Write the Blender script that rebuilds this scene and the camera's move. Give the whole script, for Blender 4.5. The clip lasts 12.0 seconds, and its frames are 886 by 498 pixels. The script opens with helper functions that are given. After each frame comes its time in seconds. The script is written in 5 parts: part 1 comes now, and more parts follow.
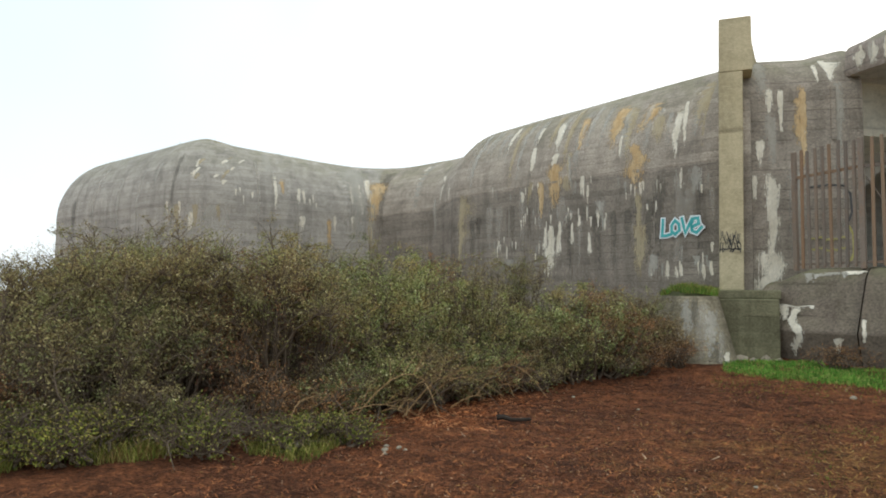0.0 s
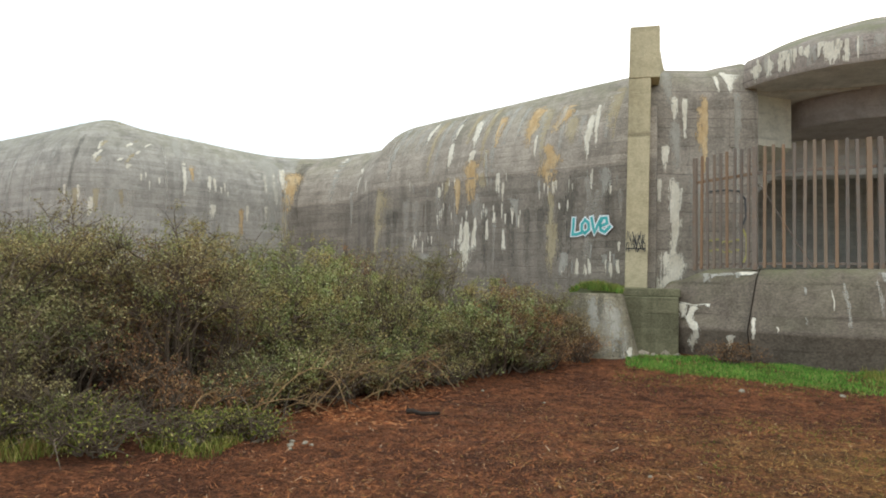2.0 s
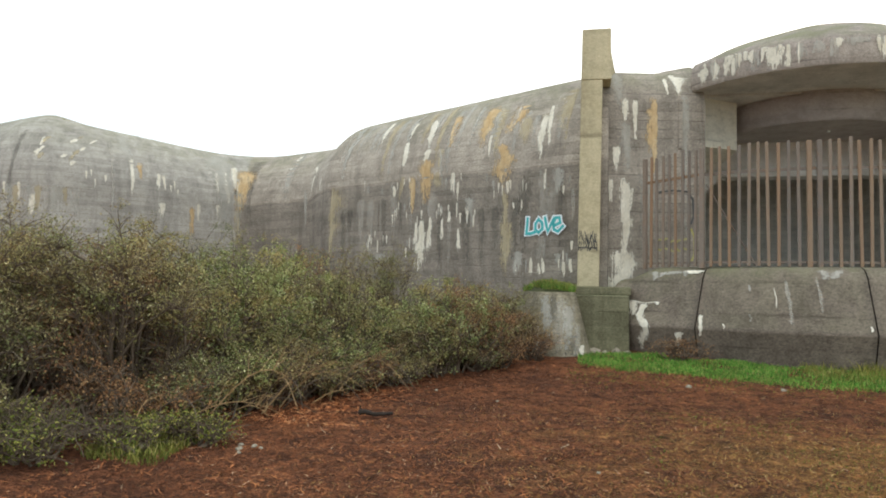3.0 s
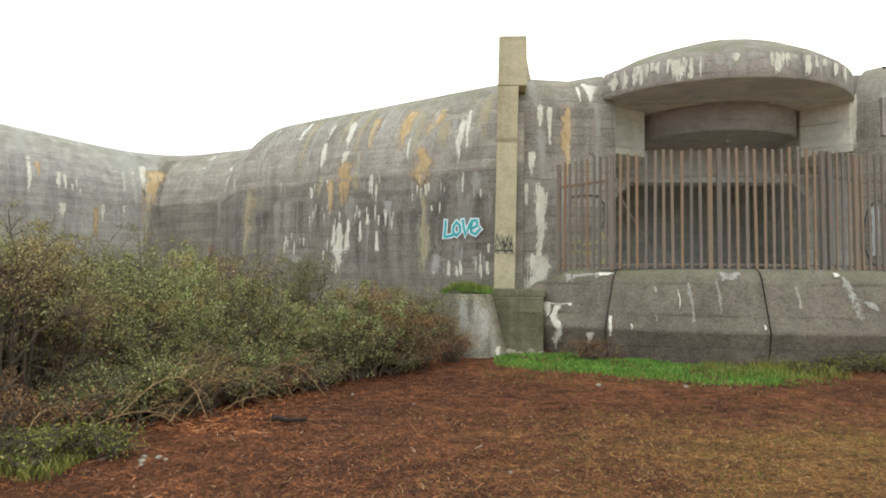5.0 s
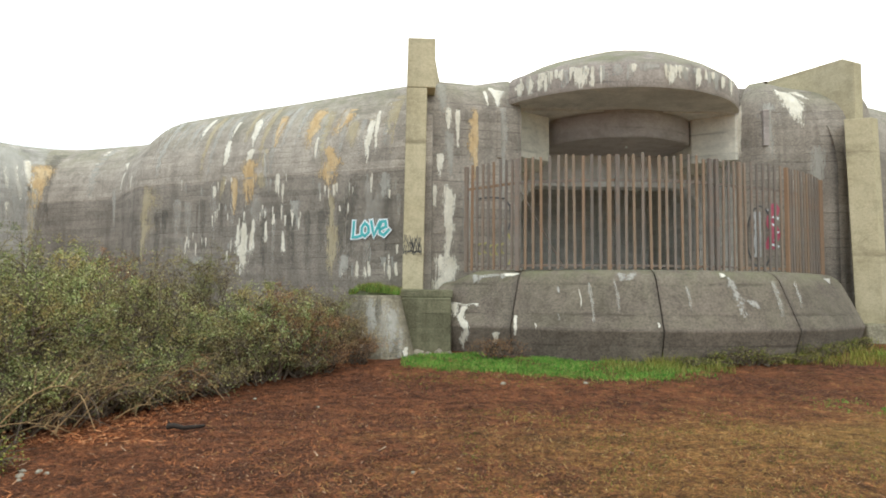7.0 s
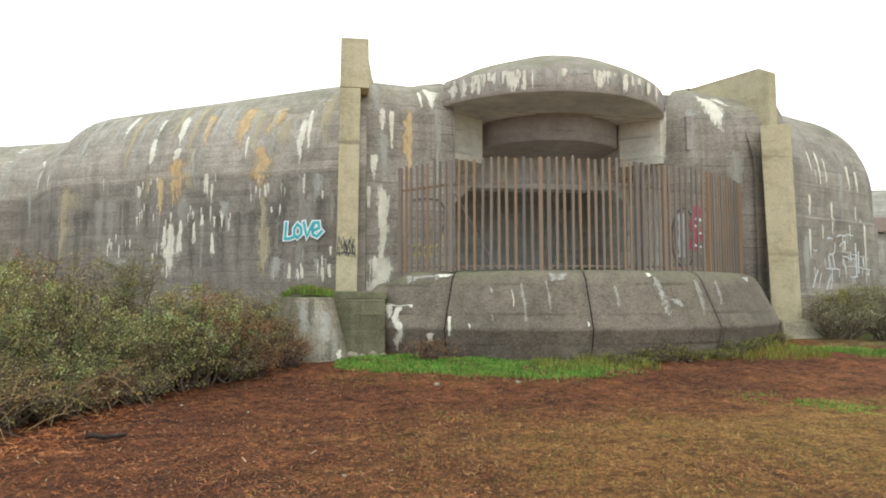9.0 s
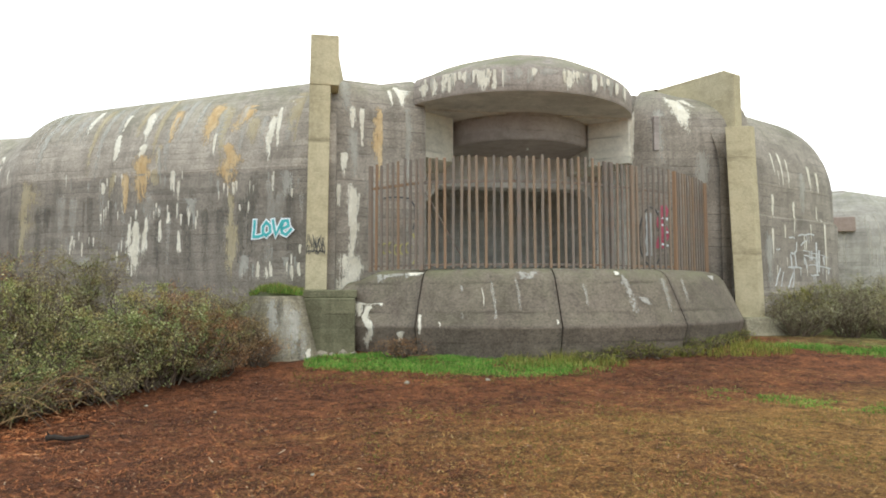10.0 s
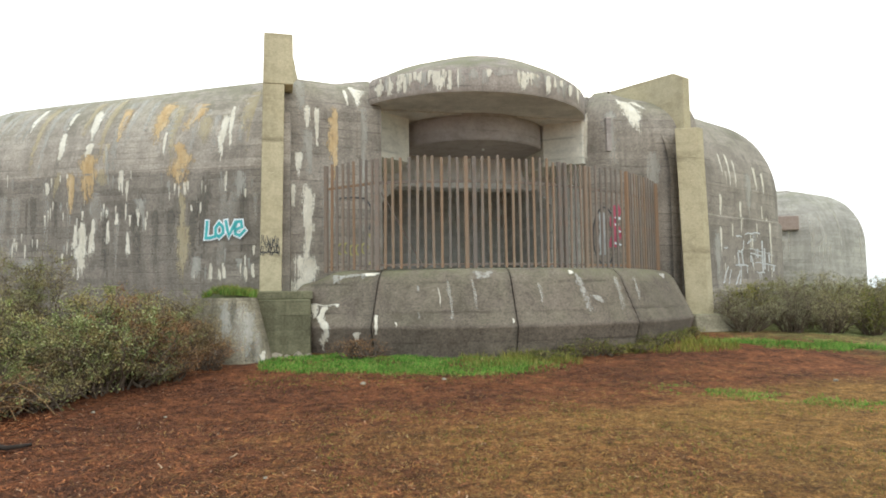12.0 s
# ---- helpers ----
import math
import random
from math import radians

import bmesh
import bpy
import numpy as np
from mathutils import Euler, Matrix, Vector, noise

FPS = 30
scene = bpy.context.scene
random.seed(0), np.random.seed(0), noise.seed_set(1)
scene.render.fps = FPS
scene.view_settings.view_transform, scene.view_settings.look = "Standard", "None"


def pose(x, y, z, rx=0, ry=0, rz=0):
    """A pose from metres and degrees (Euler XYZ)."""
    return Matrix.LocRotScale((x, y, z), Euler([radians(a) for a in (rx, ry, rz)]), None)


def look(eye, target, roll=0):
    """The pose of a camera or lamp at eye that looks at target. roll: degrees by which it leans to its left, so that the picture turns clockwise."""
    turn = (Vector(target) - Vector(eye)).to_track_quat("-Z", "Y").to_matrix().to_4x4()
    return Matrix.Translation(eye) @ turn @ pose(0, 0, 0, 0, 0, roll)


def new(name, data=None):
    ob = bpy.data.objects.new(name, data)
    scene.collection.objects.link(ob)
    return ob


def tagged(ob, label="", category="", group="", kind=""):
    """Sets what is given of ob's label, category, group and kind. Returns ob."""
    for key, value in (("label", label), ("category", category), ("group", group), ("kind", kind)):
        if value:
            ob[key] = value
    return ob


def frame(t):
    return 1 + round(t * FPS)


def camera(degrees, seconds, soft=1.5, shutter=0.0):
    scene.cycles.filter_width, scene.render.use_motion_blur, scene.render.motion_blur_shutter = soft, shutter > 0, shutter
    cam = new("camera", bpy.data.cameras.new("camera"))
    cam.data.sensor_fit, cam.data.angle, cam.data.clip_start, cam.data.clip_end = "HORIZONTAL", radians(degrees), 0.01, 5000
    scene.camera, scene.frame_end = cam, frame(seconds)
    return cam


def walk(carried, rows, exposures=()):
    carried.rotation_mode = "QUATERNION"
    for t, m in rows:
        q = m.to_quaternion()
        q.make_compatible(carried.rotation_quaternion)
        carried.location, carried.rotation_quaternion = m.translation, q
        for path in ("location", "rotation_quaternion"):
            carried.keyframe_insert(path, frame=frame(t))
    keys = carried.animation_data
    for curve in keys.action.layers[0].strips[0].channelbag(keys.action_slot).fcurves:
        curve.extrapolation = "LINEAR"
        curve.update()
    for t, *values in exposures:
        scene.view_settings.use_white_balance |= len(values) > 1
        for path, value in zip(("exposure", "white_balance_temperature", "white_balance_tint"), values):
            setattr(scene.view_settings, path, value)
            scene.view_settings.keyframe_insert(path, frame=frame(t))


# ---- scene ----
cam = camera(66.3, 12.0, soft=1.85)
# seconds, x, y, z, yaw, pitch, roll
PATH = [
    (0.0, -0.17, -0.07, 1.61, 22.00, 3.57, -0.41), (0.5, -0.17, -0.07, 1.61, 20.64, 3.43, -0.83),
    (1.0, -0.17, -0.05, 1.61, 18.81, 3.27, -1.20), (1.5, -0.15, -0.04, 1.61, 16.91, 3.14, -1.37),
    (2.0, -0.13, -0.03, 1.61, 14.96, 3.18, -1.33), (2.5, -0.10, -0.02, 1.62, 13.17, 3.17, -1.14),
    (3.0, -0.08, -0.01, 1.62, 11.34, 3.17, -1.06), (5.0, -0.02, 0.00, 1.63, 4.66, 3.46, -0.73),
    (5.5, 0.01, 0.01, 1.63, 2.92, 3.58, -0.62), (6.0, 0.03, 0.01, 1.63, 0.85, 3.59, -0.63),
    (6.5, 0.04, 0.01, 1.63, -1.15, 3.61, -0.61), (7.0, 0.05, 0.00, 1.63, -2.81, 3.62, -0.43),
    (9.0, 0.10, 0.00, 1.62, -8.16, 3.78, 0.10), (9.5, 0.10, 0.00, 1.62, -9.46, 3.70, 0.13),
    (10.0, 0.11, 0.00, 1.61, -10.62, 3.68, 0.19), (10.5, 0.12, -0.01, 1.61, -11.64, 3.64, 0.23),
    (11.0, 0.12, -0.02, 1.61, -12.52, 3.58, 0.30), (11.5, 0.14, -0.02, 1.61, -13.39, 3.62, 0.56),
    (12.0, 0.15, -0.02, 1.60, -14.12, 3.69, 0.77)]
walk(cam, [(t, pose(x, y, z, 90 + p, r, a)) for t, x, y, z, a, p, r in PATH],
     [(0.0, 0.28), (1.5, 0.47), (3.0, 0.6), (5.0, 0.71), (7.0, 0.85), (12.0, 0.87)])

# ---------------------------------------------------------------- light: a bright overcast, misty sky
world = bpy.data.worlds.new("sky")
scene.world = world
world.use_nodes = True
wn = world.node_tree.nodes
wl = world.node_tree.links
sky = wn.new("ShaderNodeTexSky")
sky.sky_type = "NISHITA"
sky.sun_disc = False
sky.sun_elevation = radians(38)
sky.sun_rotation = radians(20)
sky.dust_density = 6.0
sky_bg = wn["Background"]
sky_bg.inputs["Strength"].default_value = 0.03
wl.new(sky.outputs[0], sky_bg.inputs[0])
cloud_bg = wn.new("ShaderNodeBackground")
cloud_bg.inputs["Strength"].default_value = 0.9
cloud_noise = wn.new("ShaderNodeTexNoise")
cloud_noise.inputs["Scale"].default_value = 1.3
cloud_noise.inputs["Detail"].default_value = 3
cloud_ramp = wn.new("ShaderNodeValToRGB")
cloud_ramp.color_ramp.elements[0].position = 0.35
cloud_ramp.color_ramp.elements[0].color = (0.7, 0.83, 0.9, 1)
cloud_ramp.color_ramp.elements[1].position = 0.65
cloud_ramp.color_ramp.elements[1].color = (0.9, 0.97, 1.0, 1)
wl.new(wn.new("ShaderNodeTexCoord").outputs["Generated"], cloud_noise.inputs["Vector"])
wl.new(cloud_noise.outputs["Fac"], cloud_ramp.inputs[0])
wl.new(cloud_ramp.outputs[0], cloud_bg.inputs["Color"])
both = wn.new("ShaderNodeAddShader")
wl.new(sky_bg.outputs[0], both.inputs[0])
wl.new(cloud_bg.outputs[0], both.inputs[1])
wl.new(both.outputs[0], wn["World Output"].inputs[0])
sun = new("sun", bpy.data.lights.new("sun", "SUN"))
sun.data.energy = 0.6
sun.data.angle = radians(40)
sun.data.color = (1.0, 0.97, 0.92)
sun.matrix_world = look((0, 0, 30), (3, 22, 0))


# ---------------------------------------------------------------- materials
class Mat:
    """A node material with a Principled shader and short ways to wire it."""

    def __init__(self, name, rough=0.9, spec=0.3):
        self.m = bpy.data.materials.new(name)
        self.m.use_nodes = True
        self.t = self.m.node_tree
        self.b = self.t.nodes["Principled BSDF"]
        self.b.inputs["Roughness"].default_value = rough
        self.b.inputs["Specular IOR Level"].default_value = spec
        self.co = self.t.nodes.new("ShaderNodeTexCoord").outputs["Object"]

    def n(self, kind):
        return self.t.nodes.new(kind)

    def link(self, a, b):
        self.t.links.new(a, b)

    def coords(self, sx, sy, sz, rot=0):
        mp = self.n("ShaderNodeMapping")
        mp.inputs["Scale"].default_value = (sx, sy, sz)
        mp.inputs["Rotation"].default_value = (0, 0, rot)
        self.link(self.co, mp.inputs[0])
        return mp.outputs[0]

    def noise(self, scale=(1, 1, 1), detail=4, rough=0.6, dist=0.0, rot=0):
        nz = self.n("ShaderNodeTexNoise")
        nz.inputs["Scale"].default_value = 1
        nz.inputs["Detail"].default_value = detail
        nz.inputs["Roughness"].default_value = rough
        nz.inputs["Distortion"].default_value = dist
        self.link(self.coords(*scale, rot), nz.inputs["Vector"])
        return nz.outputs["Fac"]

    def ramp(self, fac, *stops):
        r = self.n("ShaderNodeValToRGB")
        while len(r.color_ramp.elements) < len(stops):
            r.color_ramp.elements.new(0.5)
        for e, (p, c) in zip(r.color_ramp.elements, stops):
            e.position = p
            e.color = (*c, 1) if isinstance(c, tuple) else (c, c, c, 1)
        self.link(fac, r.inputs[0])
        return r.outputs[0]

    def mix(self, fac, a, b, how="MIX"):
        x = self.n("ShaderNodeMix")
        x.data_type = "RGBA"
        x.blend_type = how
        for i, v in ((0, fac), (6, a), (7, b)):
            socket = x.inputs[i]
            if isinstance(v, (int, float)):
                socket.default_value = v if i == 0 else (v, v, v, 1)
            elif isinstance(v, tuple):
                socket.default_value = (*v, 1)
            else:
                self.link(v, socket)
        return x.outputs[2]

    def math(self, op, a, b=0.0):
        x = self.n("ShaderNodeMath")
        x.operation = op
        for socket, v in zip(x.inputs, (a, b)):
            if isinstance(v, (int, float)):
                socket.default_value = v
            else:
                self.link(v, socket)
        return x.outputs[0]

    def random(self):
        return self.n("ShaderNodeObjectInfo").outputs["Random"]

    def island(self):
        return self.n("ShaderNodeNewGeometry").outputs["Random Per Island"]

    def color(self, c):
        if isinstance(c, tuple):
            self.b.inputs["Base Color"].default_value = (*c, 1)
        else:
            self.link(c, self.b.inputs["Base Color"])

    def bump(self, h, strength=0.4, distance=0.02):
        b = self.n("ShaderNodeBump")
        b.inputs["Strength"].default_value = strength
        b.inputs["Distance"].default_value = distance
        self.link(h, b.inputs["Height"])
        self.link(b.outputs[0], self.b.inputs["Normal"])


def concrete(name, dark, mid, light, boards=0.15, streak=0.5, moss=0.0, joint_z=None, patch=0.3, grain=0.6, dirt=0.42):
    """Weathered cast concrete: board marks course by course, water streaks, pale scuffs, dark pits."""
    k = Mat(name, 0.92, 0.2)
    black = tuple(v * 0.5 for v in dark)
    chalk = tuple(min(1, v * 1.4) for v in light)
    sep = k.n("ShaderNodeSeparateXYZ")
    k.link(k.co, sep.inputs[0])
    big = k.noise((0.3, 0.3, 0.4), 6, 0.65, 0.4)
    c = k.ramp(big, (0.28, dark), (0.5, mid), (0.8, light))
    run = k.noise((1.7, 1.7, 0.14), 7, 0.72, 0.5)
    c = k.mix(k.ramp(run, (0.47, 0.0), (0.66, streak)), c, black)
    wash = k.noise((5.5, 5.5, 0.22), 6, 0.75, 0.4)
    c = k.mix(k.ramp(wash, (0.54, 0.0), (0.7, streak * 0.6)), c, light)
    blot = k.noise((2.4, 2.4, 3.0), 9, 0.8)
    c = k.mix(k.ramp(blot, (0.47, 0.0), (0.62, dirt)), c, black)
    pale = k.noise((1.1, 1.1, 0.6), 10, 0.8)
    c = k.mix(k.ramp(pale, (0.6, 0.0), (0.68, patch)), c, chalk)
    # courses of shuttering boards, each with its own tone, and thin joints between them
    drift = k.math("ADD", sep.outputs[2], k.math("MULTIPLY", k.noise((0.4, 0.4, 0.1), 3), 0.1))
    row = k.math("DIVIDE", drift, boards)
    course = k.n("ShaderNodeCombineXYZ")
    k.link(k.math("MULTIPLY", sep.outputs[0], 0.45), course.inputs[0])
    k.link(k.math("MULTIPLY", sep.outputs[1], 0.45), course.inputs[1])
    k.link(k.math("MULTIPLY", k.math("FLOOR", row), 7.31), course.inputs[2])
    tone = k.n("ShaderNodeTexNoise")
    tone.inputs["Scale"].default_value = 1.0
    tone.inputs["Detail"].default_value = 3
    k.link(course.outputs[0], tone.inputs["Vector"])
    c = k.mix(0.45, c, k.ramp(tone.outputs["Fac"], (0.32, 0.62), (0.5, 1.0), (0.68, 1.3)), "MULTIPLY")
    joint = k.math("MULTIPLY", k.ramp(k.math("FRACT", row), (0.0, 1.0), (0.09, 0.0), (0.93, 0.0), (1.0, 1.0)), k.ramp(k.noise((0.8, 0.8, 6.0), 5, 0.7), (0.45, 0.0), (0.58, 1.0)))
    c = k.mix(k.math("MULTIPLY", joint, 0.8), c, black)
    scuff = k.noise((1.8, 1.8, 26.0), 8, 0.85)
    c = k.mix(k.ramp(scuff, (0.59, 0.0), (0.65, 0.6)), c, chalk)
    fine = k.noise((20, 20, 26), 8, 0.8)
    c = k.mix(grain, c, k.ramp(fine, (0.33, 0.3), (0.5, 0.95), (0.68, 1.6)), "MULTIPLY")
    # Base colour is darker below this height, most from half a metre down.
    if joint_z:
        low = k.ramp(k.math("ADD", k.math("DIVIDE", sep.outputs[2], 10.0), k.math("MULTIPLY", pale, 0.03)), (joint_z / 10 - 0.06, 0.64), (joint_z / 10 + 0.012, 0.75), (joint_z / 10 + 0.016, 1.0))
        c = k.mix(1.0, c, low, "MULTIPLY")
    if moss:
        up = k.n("ShaderNodeNewGeometry")
        z = k.n("ShaderNodeSeparateXYZ")
        k.link(up.outputs["Normal"], z.inputs[0])
        g = k.math("MULTIPLY", k.ramp(z.outputs[2], (0.35, 0.0), (0.9, 1.0)), k.ramp(k.noise((2, 2, 2), 6), (0.35, 0.0), (0.6, moss)))
        c = k.mix(g, c, (0.19, 0.19, 0.1))
    k.color(c)
    h = k.math("ADD", k.math("MULTIPLY", fine, 0.6), k.math("ADD", k.math("MULTIPLY", tone.outputs["Fac"], 0.5), k.math("MULTIPLY", joint, -0.5)))
    k.bump(h, 0.6, 0.02)
    return k.m


def plain(name, a, b, scale=8.0, rough=0.85, bump=0.3, by="noise"):
    """Two tones mixed by noise, by piece or by object."""
    k = Mat(name, rough)
    f = {"noise": lambda: k.noise((scale,) * 3, 6, 0.65), "island": k.island, "object": k.random}[by]()
    c = k.ramp(f, (0.3 if by == "noise" else 0.0, a), (0.7 if by == "noise" else 1.0, b))
    fine = k.noise((scale * 5,) * 3, 4)
    c = k.mix(0.3, c, k.ramp(fine, (0.3, 0.5), (0.7, 1.4)), "MULTIPLY")
    k.color(c)
    k.bump(fine, bump, 0.01)
    return k.m


M_WALL = concrete("weathered_concrete", (0.315, 0.271, 0.22), (0.415, 0.358, 0.292), (0.5, 0.437, 0.356), moss=0.6, joint_z=4.68)
M_FRONT = concrete("front_concrete", (0.25, 0.213, 0.172), (0.335, 0.288, 0.234), (0.42, 0.364, 0.296), moss=0.6, boards=0.22)
M_CANOPY = concrete("canopy_concrete", (0.3, 0.252, 0.214), (0.36, 0.305, 0.258), (0.43, 0.37, 0.31), moss=0.8, boards=0.3, dirt=0.3)
# Rear blocks: paler, softer copy of the wall concrete, imitating mist.
M_FAR = concrete("misty_rear_concrete", (0.33, 0.3, 0.26), (0.43, 0.395, 0.34), (0.5, 0.46, 0.4), moss=0.5, grain=0.4, dirt=0.35)
M_SKIRT = concrete("grey_concrete", (0.14, 0.112, 0.085), (0.19, 0.154, 0.118), (0.25, 0.207, 0.158), boards=0.62, streak=0.35, moss=0.6, patch=0.25, grain=0.75)
M_PIER = concrete("pale_concrete", (0.4, 0.332, 0.2), (0.49, 0.417, 0.266), (0.57, 0.495, 0.335), boards=2.6, streak=0.25, dirt=0.3, grain=0.3)
M_BUTT = concrete("streaky_concrete", (0.19, 0.163, 0.11), (0.29, 0.25, 0.172), (0.4, 0.35, 0.25), boards=0.07, streak=0.5, moss=0.8, patch=0.35, grain=0.8)
M_MOSSY = concrete("mossy_concrete", (0.12, 0.112, 0.064), (0.18, 0.168, 0.1), (0.26, 0.243, 0.155), boards=0.3, streak=0.4, moss=0.9)
# Soffit and inner wall: base colour raised to stand in for mist.
M_INNER = concrete("misty_inner_concrete", (0.55, 0.51, 0.455), (0.62, 0.58, 0.52), (0.66, 0.62, 0.56), streak=0.12, boards=0.5, grain=0.2, patch=0.2)
# Pale cheeks, lightened further to offset canopy shade and imitate mist.
M_CHEEK = concrete("misty_cheek_concrete", (0.62, 0.575, 0.47), (0.69, 0.64, 0.53), (0.73, 0.68, 0.57), streak=0.15, boards=0.6, grain=0.2, patch=0.15)
# Pit walls: mist in the dark opening is put into a lighter base colour.
M_PIT = concrete("misty_pit_concrete", (0.6, 0.57, 0.5), (0.68, 0.65, 0.58), (0.74, 0.71, 0.64), streak=0.12, grain=0.2)
M_DRUM = concrete("brown_concrete", (0.34, 0.29, 0.258), (0.39, 0.335, 0.298), (0.43, 0.37, 0.33), streak=0.12, boards=0.4, grain=0.2, patch=0.1)


def crust(name, a, b, cover, ragged=1.0, edge=0.6):
    """A thin mineral crust or rust bloom that feathers out to its edges and breaks into thin runs."""
    k = Mat(name, 0.9, 0.15)
    c = k.ramp(k.noise((5, 5, 2), 6, 0.7), (0.3, a), (0.7, b))
    c = k.mix(0.35, c, k.ramp(k.noise((30, 30, 18), 5), (0.3, 0.6), (0.7, 1.3)), "MULTIPLY")
    k.color(c)
    uv = k.n("ShaderNodeSeparateXYZ")
    k.link(k.t.nodes["Texture Coordinate"].outputs["UV"], uv.inputs[0])
    across = k.ramp(uv.outputs[0], (0.0, 0.0), (0.4, 1.0), (0.6, 1.0), (1.0, 0.0))
    down = k.ramp(uv.outputs[1], (0.0, 0.25), (0.12, 1.0), (0.55, 0.85), (1.0, 0.3))
    runs = k.noise((30, 30, 1.8), 6, 0.75)
    spots = k.noise((12, 12, 7), 7, 0.8)
    f = k.math("MULTIPLY", across, down)
    f = k.math("ADD", f, k.math("MULTIPLY", k.math("ADD", k.math("ADD", runs, spots), -1.0), 2.3 * ragged))
    k.link(k.ramp(f, (0.34, 0.0), (edge, cover)), k.b.inputs["Alpha"])
    k.bump(k.noise((24, 24, 12), 5), 0.5, 0.01)
    return k.m


M_LIME = crust("lime_crust", (0.6, 0.54, 0.42), (0.83, 0.775, 0.65), 0.97, 0.9, 0.46)
M_GREY = crust("grey_lime_crust", (0.5, 0.47, 0.4), (0.66, 0.63, 0.55), 0.5, 1.3)
M_OCHRE = crust("rust_stain", (0.5, 0.32, 0.14), (0.7, 0.54, 0.33), 0.88, 1.0, 0.56)
M_FAINT = crust("faint_lime", (0.55, 0.5, 0.42), (0.7, 0.66, 0.57), 0.3, 1.2)
M_DARK = crust("black_algae", (0.12, 0.112, 0.092), (0.18, 0.168, 0.14), 0.32, 1.3)
M_YELLOW = crust("yellow_stain", (0.52, 0.42, 0.25), (0.66, 0.57, 0.38), 0.55, 1.2)


def rusty(name):
    """Old steel: grey-brown mill skin on some bars, orange rust on others, flaking along each."""
    k = Mat(name, 0.8, 0.3)
    base = k.ramp(k.random(), (0.0, (0.17, 0.142, 0.118)), (0.5, (0.225, 0.18, 0.143)), (0.8, (0.25, 0.178, 0.12)), (1.0, (0.28, 0.17, 0.1)))
    c = k.mix(k.ramp(k.noise((7, 7, 2.2), 7, 0.75), (0.5, 0.0), (0.68, 0.6)), base, (0.28, 0.145, 0.07))
    c = k.mix(k.ramp(k.noise((9, 9, 5), 6, 0.7), (0.55, 0.0), (0.7, 0.6)), c, (0.16, 0.13, 0.11))
    fine = k.noise((60, 60, 60), 4, 0.7)
    c = k.mix(0.4, c, k.ramp(fine, (0.3, 0.55), (0.7, 1.4)), "MULTIPLY")
    k.color(c)
    k.bump(fine, 0.4, 0.006)
    return k.m


M_RUST = rusty("rusty_steel")


# ---------------------------------------------------------------- mesh helpers
def part(name, bm, material, parent=None, label="", smooth=False):
    """Links a bmesh as one mesh object, under parent where one is given."""
    me = bpy.data.meshes.new(name)
    bm.normal_update()
    bm.to_mesh(me)
    bm.free()
    me.materials.append(material)
    if smooth:
        me.shade_smooth()
    ob = new(name, me)
    if parent:
        ob.parent = parent
    if label:
        ob["label"] = label
    return ob


def thing(name, at, label, category, group="", kind=""):
    ob = new(name)
    ob.location = at
    ob.empty_display_size = 0.2
    return tagged(ob, label, category, group, kind)


def soup(name, verts, faces, material, parent=None, label="", smooth=False):
    me = bpy.data.meshes.new(name)
    me.from_pydata(verts, [], faces)
    me.materials.append(material)
    if smooth:
        me.shade_smooth()
    ob = new(name, me)
    if parent:
        ob.parent = parent
    if label:
        ob["label"] = label
    return ob


def box(bm, lo, hi, bevel=0.02, turn=0.0):
    """A bevelled block from corner lo to corner hi, turned about its own middle."""
    lo, hi = Vector(lo), Vector(hi)
    mid = (lo + hi) / 2
    m = Matrix.Translation(mid) @ Matrix.Rotation(turn, 4, "Z") @ Matrix.Diagonal((*(hi - lo), 1))
    vs = bmesh.ops.create_cube(bm, size=1, matrix=m)["verts"]
    if bevel:
        es = {e for v in vs for e in v.link_edges}
        bmesh.ops.bevel(bm, geom=list(es), offset=bevel, segments=2, affect="EDGES", profile=0.6)
    return bm


def prism(bm, poly, z0, z1, bevel=0.0, top=None):
    """Extrudes a plan polygon (counter-clockwise) from z0 to z1; top: another polygon for the upper end."""
    top = top or poly
    a = [bm.verts.new((x, y, z0)) for x, y in poly]
    b = [bm.verts.new((x, y, z1)) for x, y in top]
    n = len(poly)
    made = [bm.faces.new(a[::-1]), bm.faces.new(b)]
    for i in range(n):
        made.append(bm.faces.new((a[i], a[(i + 1) % n], b[(i + 1) % n], b[i])))
    if bevel:
        es = {e for f in made for e in f.edges}
        bmesh.ops.bevel(bm, geom=list(es), offset=bevel, segments=2, affect="EDGES", profile=0.6)
    return bm


def tube(verts, faces, pts, r0, r1, sides=5):
    """Adds a tapered tube along pts to a vertex and face list."""
    base = len(verts)
    n = len(pts)
    for i, p in enumerate(pts):
        d = (pts[min(i + 1, n - 1)] - pts[max(i - 1, 0)]).normalized()
        u = d.cross(Vector((0.3, 0.2, 1))).normalized() if abs(d.z) < 0.9 else d.cross(Vector((1, 0, 0))).normalized()
        w = d.cross(u)
        r = r0 + (r1 - r0) * i / max(1, n - 1)
        for k in range(sides):
            a = 2 * math.pi * k / sides
            verts.append(p + (u * math.cos(a) + w * math.sin(a)) * r)
    for i in range(n - 1):
        for k in range(sides):
            a, b = base + i * sides + k, base + i * sides + (k + 1) % sides
            faces.append((a, b, b + sides, a + sides))


# ---------------------------------------------------------------- the bunker's swept walls
JOINT, ROOF, ROUND = 4.68, 6.95, 2.3


